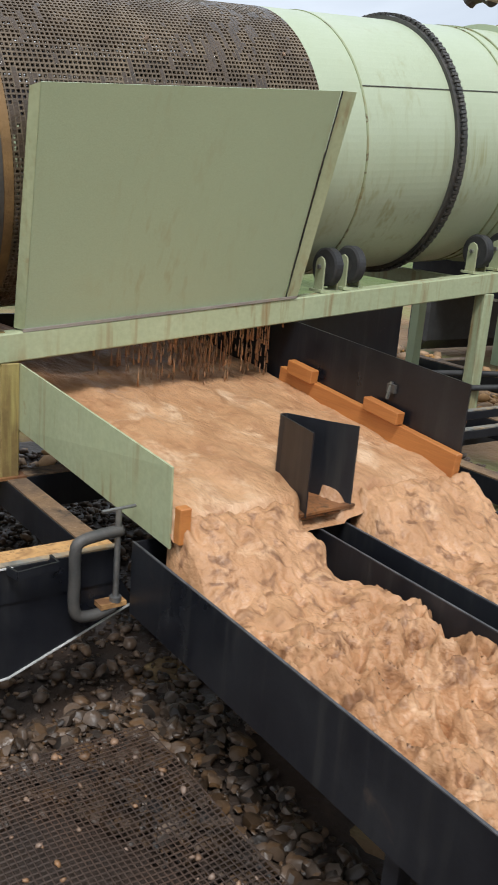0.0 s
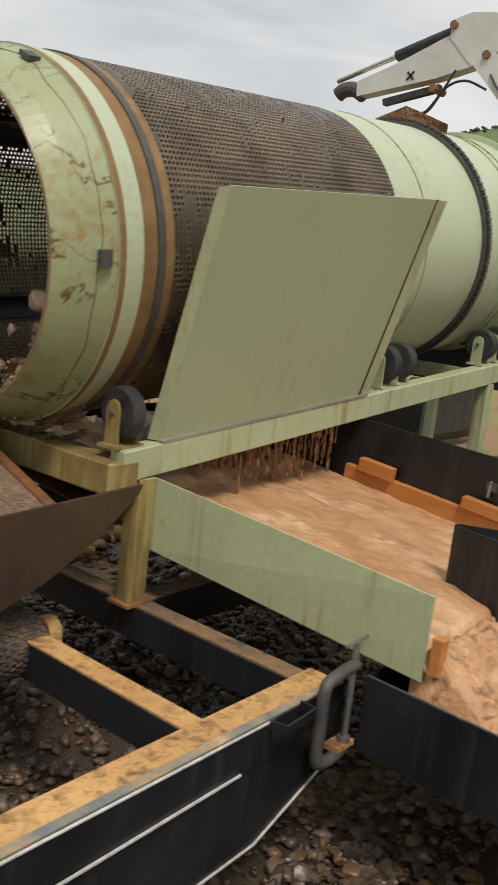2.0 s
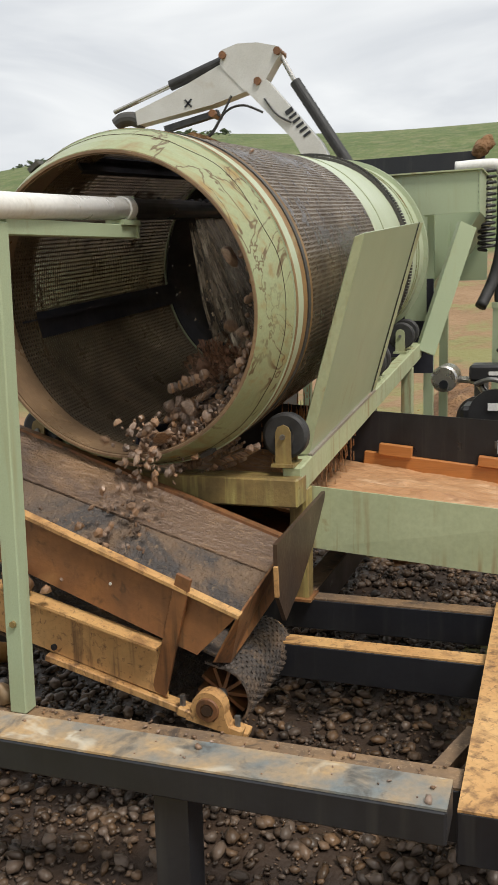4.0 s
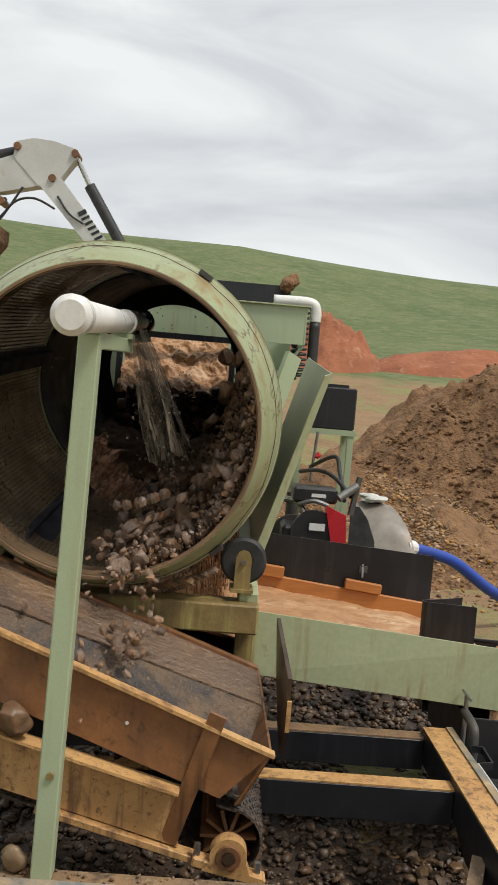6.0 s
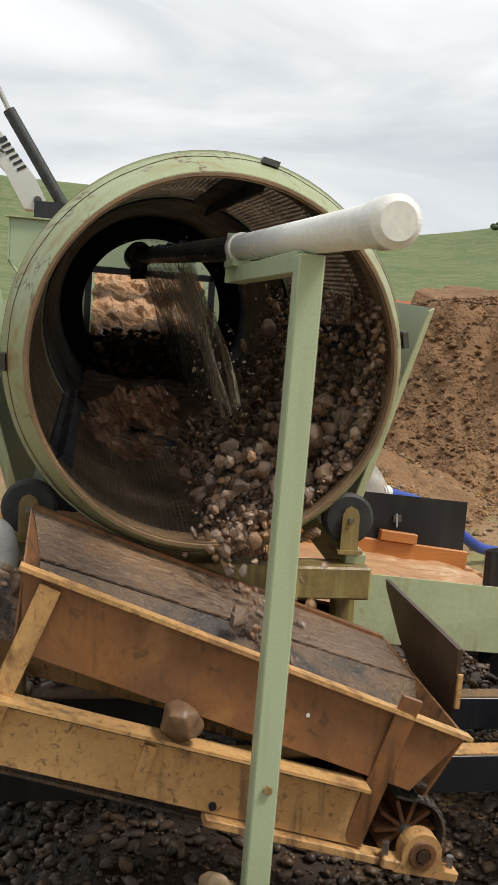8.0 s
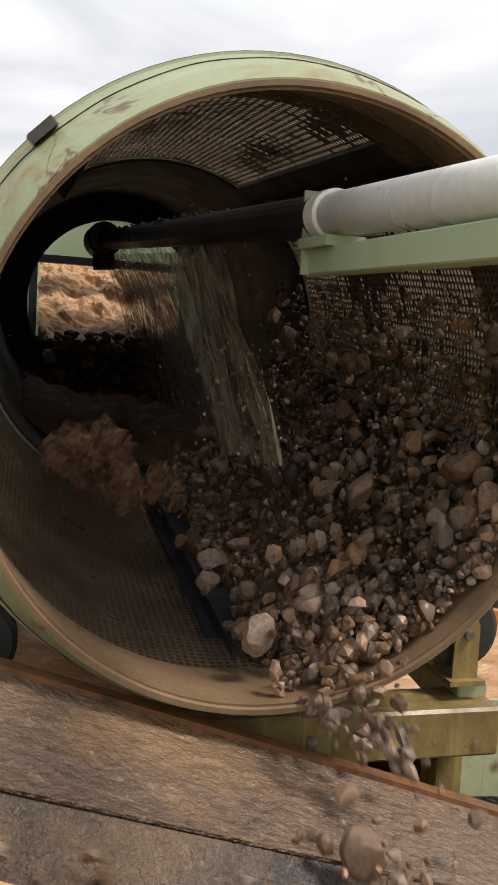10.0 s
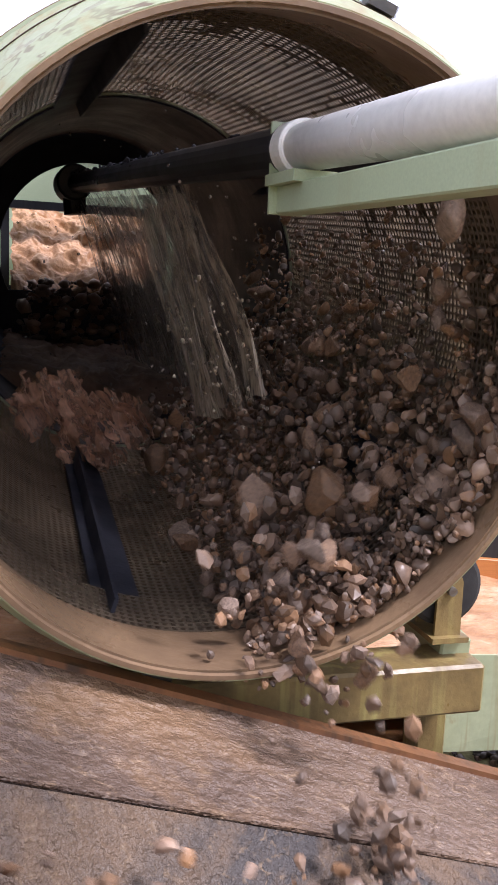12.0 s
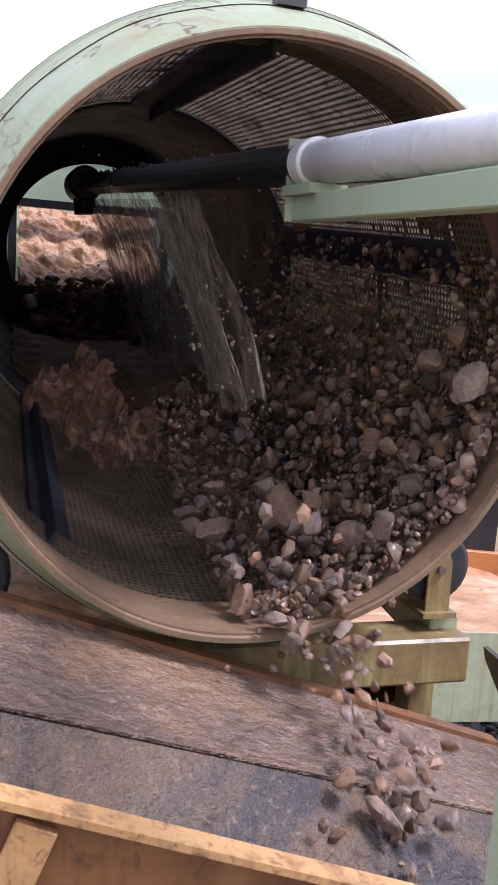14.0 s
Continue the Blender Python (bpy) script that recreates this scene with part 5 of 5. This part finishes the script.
part("mast", bar((EX + 0.2, 7.75, 4.3), (EX + 0.5, 7.6, 0.9), 0.3, 0.4), WHITE_PAINT, exc)
for k in range(6):
    t = k / 5
    part("letter_bar", bar((EX - 0.126, 5.96 - 0.24 * t, 4.50 - 0.31 * t), (EX - 0.126, 5.86 - 0.24 * t, 4.56 - 0.31 * t), 0.004, 0.035 if k else 0.06, None, (0, -0.6, -0.8)), BLACK, boom, "dark lettering", local=True)
for y, z in ((7.36, 4.77), (6.05, 4.66)):
    for s in (-1, 1):
        part("emblem", bar((EX - 0.108, y + 0.05, z + 0.05 * s), (EX - 0.108, y - 0.05, z - 0.05 * s), 0.004, 0.025, None, (0, 0.7, 0.7 * s)), BLACK, exc, "dark emblem mark")
part("arm_cylinder", rod((EX, 6.83, 5.30), (EX, 7.66, 5.05), 0.07, 16), RUBBER, exc, "black hydraulic cylinder")
part("arm_rod", rod((EX, 7.66, 5.05), (EX, 8.55, 4.78), 0.032, 12), CHROME, exc)
part("boom_rod", rod((EX, 6.05, 5.27), (EX, 5.85, 4.90), 0.032, 12), CHROME, exc)
part("boom_cylinder", rod((EX, 5.86, 4.92), (EX, 5.1, 3.75), 0.075, 16), RUBBER, exc, "black hydraulic cylinder")
part("arm_guard", bar((EX - 0.02, 6.95, 4.62), (EX - 0.02, 7.75, 4.47), 0.10, 0.08), RUBBER, exc)
for y, z in ((6.83, 5.33), (6.06, 5.30), (6.34, 4.95), (7.0, 4.60)):
    part("pin", rod((EX - 0.15, y, z), (EX + 0.15, y, z), 0.05, 16), RUSTY, exc)
part("linkage", hose([(EX, 8.1, 4.58), (EX, 8.25, 4.66), (EX, 8.42, 4.66), (EX, 8.52, 4.6)], 0.10, 12), IRON, exc)
part("bucket", plate(ex([(8.6, 3.95), (7.8, 4.14), (7.2, 4.34), (6.98, 4.26), (6.99, 4.08), (7.25, 3.72), (7.8, 3.62), (8.5, 3.8)]), 0.75), SOIL, exc, "brown muddy digging bucket", bevel=0.04)
part("arm_hose", hose([(EX - 0.12, 6.72, 4.80), (EX - 0.14, 6.98, 4.36), (EX - 0.14, 7.1, 4.30)], 0.016, 6), RUBBER, exc)
part("arm_hose", hose([(EX - 0.12, 6.28, 4.55), (EX - 0.14, 6.55, 4.66), (EX - 0.14, 6.8, 4.60), (EX - 0.14, 7.0, 4.36), (EX - 0.14, 7.15, 4.25)], 0.016, 6), RUBBER, exc)
part("boom_line", hose([(EX - 0.13, 6.25, 4.72), (EX - 0.14, 6.08, 4.5), (EX - 0.14, 5.88, 4.38)], 0.014, 6), RUBBER, exc)
part("upper_body", box((9.0, 6.6, 1.1), (11.2, 8.5, 2.0)), WHITE_PAINT, exc, bevel=0.1)
part("cab", box((10.2, 6.8, 2.0), (11.2, 8.0, 3.2)), BLACK_PLASTIC, exc, bevel=0.1)
for y in (6.6, 8.4):
    part("track", box((8.9, y - 0.18, 0.1), (11.3, y + 0.18, 1.0)), RUBBER, exc, bevel=0.15)

# ---- stones and water that move ----
STONE_MESHES = [mesh_of("stone", crag(600 + k, 1.0, 3, 0.85), STONE, smooth="worn") for k in range(16)]
BIG_MESHES = [mesh_of("boulder", crag(660 + k, 1.0, 4, 0.9), STONE, smooth="worn") for k in range(3)]
rng = random.Random(11)


def in_drum(a, r, phi):
    """A point in the drum's unturned space: a along the axis, phi from the bottom towards the near side."""
    return Vector((a, -r * math.sin(phi), -r * math.cos(phi)))


def sleeve_radius(a):
    return 0.612 + 0.055 * min(1, max(0, a) / 0.3) + 0.02 * smoothstep(0.3, 0.55, a)


tumblers = []
for k in range(230):
    big = k in (7, 90, 160)
    s = rng.uniform(0.10, 0.12) if big else 0.022 * (0.095 / 0.022) ** (rng.random() ** 1.6)
    me = rng.choice(BIG_MESHES if big else STONE_MESHES)
    ob = new("tumbling_stone", me)
    ob.scale = (s, s, s)
    tagged(ob, "wet grey boulder tumbling in the trommel drum" if big else "wet brown stone tumbling in the trommel drum", "stone", "stones in the drum")
    a = 0.10 + 1.9 * rng.random() ** 1.3
    tumblers.append((ob, s, a, rng.random(), rng.uniform(0.0, 0.16) * min(1, 0.4 + a), rng.uniform(66, 132), [rng.uniform(-1, 1) for _ in range(3)]))

fallers = []
CLUMPS = []
for k in range(8):
    bm = bmesh.new()
    g = random.Random(820 + k)
    for i in range(15):
        pebble(830 + 20 * k + i, 0.012 * (0.05 / 0.012) ** g.random(), 1, 0.8, bm, (g.gauss(0, 0.03), g.gauss(0, 0.055), g.gauss(0, 0.075)))
    CLUMPS.append(mesh_of("falling_gravel", bm, STONE))
for k in range(190 + 270):
    single = k < 190
    s = 0.024 * (0.10 / 0.024) ** (rng.random() ** 1.4) if single else 1.0
    ob = new("falling_stone" if single else "falling_gravel", rng.choice(STONE_MESHES if single else CLUMPS))
    ob.scale = (s, s, s)
    if single:
        tagged(ob, "wet brown stone dropping from the drum lip onto the conveyor", "stone", "stones off the drum lip")
    else:
        tagged(ob, "spill of wet gravel dropping from the drum lip onto the conveyor", "gravel", "gravel off the drum lip", "stuff")
    n, o = (190, k) if single else (270, k - 190)
    fallers.append((ob, s if single else 0.05, -1.2 + 15.4 * (o + rng.random()) / n, rng.uniform(0.10, 0.40), [rng.uniform(-1, 1) for _ in range(3)], rng.uniform(0.42, 0.50)))


def bed(seed, count, lo, hi, deep, sizes):
    """A rigid clump of the gravel bed that lies against the rising wall of the drum, in the drum's unturned space."""
    g = random.Random(seed)
    shapes = []
    for k in range(10):
        b = crag(seed * 17 + k, 1.0, 2, 0.85)
        b.verts.index_update()
        shapes.append(([v.co.copy() for v in b.verts], [[v.index for v in f.verts] for f in b.faces]))
        b.free()
    verts, faces = [], []
    for _ in range(count):
        a = 0.05 + 2.3 * g.random() ** 1.2
        phi = radians(g.uniform(lo, hi))
        s = sizes[0] * (sizes[1] / sizes[0]) ** (g.random() ** 1.8)
        swell = math.sin(math.pi * (math.degrees(phi) - lo) / (hi - lo)) ** 0.6
        c = in_drum(a, sleeve_radius(a) - s * 0.4 - deep * swell * g.random() * min(1, 0.25 + a), phi)
        m = Euler((g.uniform(0, 6), g.uniform(0, 6), g.uniform(0, 6))).to_matrix() * s
        vs, fs = g.choice(shapes)
        base = len(verts)
        verts += [m @ v + c for v in vs]
        faces += [[i + base for i in f] for f in fs]
    me = bpy.data.meshes.new("gravel_bed")
    me.from_pydata(verts, [], faces)
    me.materials.append(STONE)
    me.shade_smooth()
    me.set_sharp_from_angle(angle=0.66)
    ob = tagged(new("gravel_bed", me), "wet gravel riding up the wall of the drum", "gravel", kind="stuff")
    ob.matrix_basis = drum_rest
    return ob


beds = [bed(41, 2000, 5, 84, 0.17, (0.014, 0.06)), bed(42, 1900, 20, 108, 0.19, (0.012, 0.045)), bed(43, 420, 5, 64, 0.04, (0.02, 0.08))]

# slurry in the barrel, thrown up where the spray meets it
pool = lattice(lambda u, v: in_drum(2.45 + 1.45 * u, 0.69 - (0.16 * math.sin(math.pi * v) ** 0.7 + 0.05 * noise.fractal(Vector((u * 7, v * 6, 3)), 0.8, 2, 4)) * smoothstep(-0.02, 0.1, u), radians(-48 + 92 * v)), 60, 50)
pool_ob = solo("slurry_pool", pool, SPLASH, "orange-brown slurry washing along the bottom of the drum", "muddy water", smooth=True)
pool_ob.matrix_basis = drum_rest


def splash_lump(seed, size):
    """Torn sheets of thrown slurry, frozen into one rigid piece."""
    bm = bmesh.new()
    g = random.Random(seed)
    for i in range(8):
        c = Vector((g.gauss(0, 0.6), g.gauss(0, 0.9), g.gauss(0, 0.45))) * size
        turn = Euler((g.uniform(-0.9, 0.9), 1.57 + g.uniform(-0.8, 0.8), g.uniform(-0.7, 0.7))).to_matrix()
        w = size * g.uniform(0.7, 1.3)

        def sheet(u, v, c=c, turn=turn, w=w, o=seed + 7.7 * i):
            p = Vector((2 * u - 1, 2 * v - 1, 0))
            n = noise.fractal(Vector((u * 2.2, v * 2.2, o)), 1.1, 2.2, 3)
            edge = 1 + 0.5 * noise.fractal(Vector((math.atan2(p.y, p.x) * 1.1, o, 1)), 0.8, 2.1, 4)
            return c + turn @ Vector((p.x * w * edge, p.y * w * edge, 0.5 * size * n))
        lattice(sheet, 22, 22, bm)
    return bm


splashes = []
for k, (a, phi, r) in enumerate(((1.60, -13, 0.57), (1.80, -27, 0.57), (1.72, -20, 0.50))):
    ob = solo("splash", splash_lump(70 + k, 0.075), FOAM, "torn splash of orange-brown slurry in the drum", "splash", smooth=True, group="splashes", kind="stuff")
    splashes.append((ob, drum_rest @ in_drum(a, r, radians(phi)), 0.3 * k))

jets = []
for k in range(6):
    bm = bmesh.new()
    g = random.Random(90 + k)
    dense = k >= 3

    def curtain(u, v, o=k, dense=dense):
        """A sheet from the bar's underside, thrown sideways on to the stones."""
        along = (0.30 + 0.20 * u) if dense else (0.34 + 0.64 * u)
        top = B + (C - B) * along + Vector((0, -0.02 + 0.012 * (o % 3), -0.036))
        reach = 0.58 + 0.12 * u
        spread = 0.09 * (1 - u) if dense else 0.0
        side = -0.20 * v - 0.08 * v * v + spread * v + 0.03 * (o % 3 - 1) * v
        p = top + Vector((-0.10 * v, side, -reach * (0.55 * v + 0.45 * v * v)))
        wob = 0.035 * v * noise.noise(Vector((u * 6, v * 2.2, o * 3.7)))
        return p + Vector((wob, 1.3 * wob, 0.03 * v * noise.noise(Vector((u * 9, v, o)))))
    lattice(curtain, 26, 18, bm)
    if dense:
        for i in range(70):
            f = 0.55 + 0.5 * g.random()
            q = Vector(curtain(g.random(), f))
            pebble(2600 + 100 * k + i, g.uniform(0.006, 0.018), 1, 1.0, bm, q + Vector((g.gauss(0, 0.02), g.gauss(0, 0.05), g.gauss(0, 0.03))))
    else:
        for i in range(80):
            q = Vector((g.uniform(0.9, 2.9), g.gauss(4.2, 0.25), g.uniform(1.75, 2.65)))
            pebble(2000 + 100 * k + i, g.uniform(0.004, 0.010), 1, 1.0, bm, q)
    jets.append(solo("spray_jet", bm, SPRAY if dense else MIST, "fan of silty water thrown from the spray bar", "water jet", smooth=True, group="spray", kind="stuff"))

drips = []
for k in range(6):
    bm = bmesh.new()
    g = random.Random(130 + k)
    for i in range(16 + 5 * k):
        x, y = 1.95 + 0.17 * k + g.uniform(-0.12, 0.2), g.uniform(3.64, 4.0)
        z0 = 1.32 + g.uniform(0, 0.25)
        n = g.randint(2, 5)
        z = z0
        for j in range(n):
            ln = g.uniform(0.02, 0.10)
            rod((x + g.gauss(0, 0.002), y, z - ln), (x, y, z), g.uniform(0.002, 0.007), 5, bm, 0.002)
            z -= ln + g.uniform(0.0, 0.05)
    drips.append(solo("dripping_water", bm, WATER, "strings of muddy water falling through the screen", "falling water", smooth=True, group="drips", kind="stuff"))

# crests that ride down the flow
waves = []
for k in range(64):
    g = random.Random(500 + k)
    long, wide, tall = g.uniform(0.09, 0.2), g.uniform(0.07, 0.15), g.uniform(0.035, 0.07) * (0.4 if k % 4 == 0 else 1.0)

    def crest_shape(u, v, o=g.uniform(0, 50)):
        x, y = 2 * u - 1, 2 * v - 1
        d = math.hypot(x, y)
        n = noise.fractal(Vector((x * 1.6 + o, y * 1.6, o)), 0.8, 2.1, 4)
        return x * wide, y * long, tall * (0.9 * (1 - d * d) + 1.1 * n * max(0, 1.1 - d)) - 0.02
    ob = solo("wave", lattice(crest_shape, 16, 18), WATER, "breaking crest of muddy water riding down the flow", "wave", smooth=True, group="waves")
    lane = k % 4
    if lane == 0:
        x, y = g.uniform(1.65, 2.65), g.uniform(2.8, 3.5)
    elif lane == 3:
        x, y = g.uniform(2.29 + wide + 0.2 * long, 2.92 - wide - 0.2 * long), g.uniform(0.6, 2.1)
    else:
        x, y = g.uniform(1.43 + wide + 0.2 * long, 2.08 - wide - 0.2 * long), g.uniform(-0.2, 2.15)
    waves.append((ob, x, y, lane, g.random(), g.uniform(0.28, 0.5), g.uniform(-10, 10)))


def flow_height(y, lane):
    return floor_z(y) + 0.068 if lane == 0 else (0.70 + 0.19 * smoothstep(2.02, 2.35, y) if y > 1.9 else 0.70 - 0.028 * (1.9 - y))


def motions():
    walk(drum, [(0.5 * k, drum_rest @ pose(0, 0, 0, TURN_RATE * 0.5 * k)) for k in range(29)])
    # stones ride up the wall with the drum, leave it and cascade back
    for ob, s, a, start, deep, top, spin in tumblers:
        low = 1.0
        up = (top - low) / -TURN_RATE
        down = 0.55
        period = up + down
        rows = []
        t = -start * period
        marks = []
        while t < 14.6:
            marks += [(t + up * f, low + (top - low) * f, 0.0) for f in (0, 0.34, 0.67, 1.0)]
            marks += [(t + up + down * f, top + (low - top) * f ** 0.8, math.sin(math.pi * f) * (0.10 + 0.2 * deep)) for f in (0.35, 0.7)]
            t += period
        last = -1
        for m_t, phi, inward in marks:
            if not 0 <= m_t <= 14 or m_t - last < 0.034:
                continue
            r = sleeve_radius(a) - 0.5 * s - deep - inward
            p = drum_rest @ (in_drum(a, r, radians(phi)) + Vector((0.03 * math.sin(m_t * 2 + s * 90), 0, 0)))
            rows.append((m_t, Matrix.Translation(p) @ pose(0, 0, 0, spin[0] * 100 * m_t + 40, spin[1] * 90 * m_t, spin[2] * 90 * m_t)))
            last = m_t
        if rows[0][0] > 0:
            rows.insert(0, (0, rows[0][1]))
        if rows[-1][0] < 14:
            rows.append((14, rows[-1][1]))
        walk(ob, rows)
    # stones that leave the lip, drop on the belt, ride up it and fall off at its head
    for ob, s, t0, phi, spin, x_land in fallers:
        hide = drum_rest @ in_drum(0.30, sleeve_radius(0.3) - 0.5 * s, phi + 0.12)
        lip = drum_rest @ in_drum(-0.01, 0.618 - 0.5 * s, phi)
        y = lip.y - 0.02
        z_belt = 0.99 + (y - 3.515) * math.tan(radians(19.5)) - 0.19
        slope_at = Vector((0.63 + 0.05 * spin[0], y, 1.03 + 0.325 * (y - 3.535) + 0.45 * s))
        hitp = Vector((x_land, y + 0.03, z_belt + 0.45 * s))
        mid = lip.lerp(slope_at, 0.45) + Vector((-0.02, 0, 0.05))
        ride = Vector((0.55, 9.2, z_belt + (9.2 - y) * math.tan(radians(19.5)) + 0.45 * s))
        pile = Vector((x_land + 0.3 * spin[0], 9.9 + 0.4 * spin[1], 0.12 + 0.5 * s))
        path = [(t0 - 0.55, hide), (t0 - 0.1, lip + Vector((0.03, 0, 0.01))), (t0, lip), (t0 + 0.16, mid), (t0 + 0.30, slope_at), (t0 + 0.40, slope_at.lerp(hitp, 0.5) + Vector((0, 0, 0.05))), (t0 + 0.52, hitp), (t0 + 0.8, hitp + Vector((0, 0.12, 0.045))), (t0 + 2.7, ride), (t0 + 3.3, pile)]
        rows = [(0, None)]
        for t, p in path:
            if 0 < t < 14:
                rows.append((t, p))
        def place(t):
            if t <= path[0][0]:
                return path[0][1]
            for (ta, pa), (tb, pb) in zip(path, path[1:]):
                if t <= tb:
                    return pa.lerp(pb, (t - ta) / (tb - ta))
            return path[-1][1]
        rows[0] = (0, place(0))
        rows.append((14, place(14)))
        def turned(t):
            k = min(max(t - t0 + 0.2, 0), 0.9)
            return pose(0, 0, 0, spin[0] * 260 * k, spin[1] * 240 * k, spin[2] * 240 * k)
        clean = []
        for t, p in rows:
            if not clean or frame(t) > frame(clean[-1][0]):
                clean.append((t, Matrix.Translation(p) @ turned(t)))
        walk(ob, clean)
    # the bed climbs a little with the drum and slumps back
    for k, ob in enumerate(beds):
        rows = []
        for i in range(57):
            t = 0.25 * i
            swing = (0, -7, -13, -5)[(i + k) % 4] + 2 * math.sin(1.7 * i + k)
            rows.append((t, drum_rest @ pose(0, 0, 0, swing * 0.7)))
        walk(ob, rows)
    walk(pool_ob, [(0.25 * i, drum_rest @ pose(0.03 * math.sin(2.1 * i), 0, 0, 3.0 * math.sin(1.3 * i))) for i in range(57)])
    for ob, c, lag in splashes:
        walk(ob, [(0.2 * i, Matrix.Translation(c + Vector((0, 0.03 * math.sin(i * 1.9 + lag), 0.05 * math.sin(i * 2.3 + lag * 7)))) @ pose(0, 0, 0, 40 * math.sin(i * 0.9 + lag), 0, 30 * math.sin(i * 0.7))) for i in range(71)])
    for k, ob in enumerate(jets):
        walk(ob, [(0.2 * i, pose(0.012 * math.sin(1.9 * i + k), 0.012 * math.sin(2.7 * i + 2 * k), -0.03 * ((i + k) % 3))) for i in range(71)])
    for k, ob in enumerate(drips):
        walk(ob, [(0.1 * i, pose(0.004 * math.sin(2.3 * i + k), 0, -0.05 * ((i + k) % 4))) for i in range(141)])
    # crests surface, ride down, sink, and go back below
    for ob, x, y, lane, start, go, turn in waves:
        rows, t = [], -start * 0.8
        drop = flow_height(y, lane)
        while t < 14.9:
            for f, dy, dz in ((0.0, 0.0, -0.09), (0.14, -0.15 * go, 0.0), (0.48, -0.75 * go, 0.01), (0.62, -go, -0.09), (0.70, -0.5 * go, -0.13)):
                if 0 <= t + f <= 14 and (not rows or frame(t + f) > frame(rows[-1][0])):
                    rows.append((t + f, pose(x, y + dy, flow_height(y + dy, lane) + dz, 0, 0, turn)))
            t += 0.8
        if rows[0][0] > 0:
            rows.insert(0, (0, rows[0][1]))
        if frame(rows[-1][0]) < frame(14):
            rows.append((14, rows[-1][1]))
        walk(ob, rows)


motions()
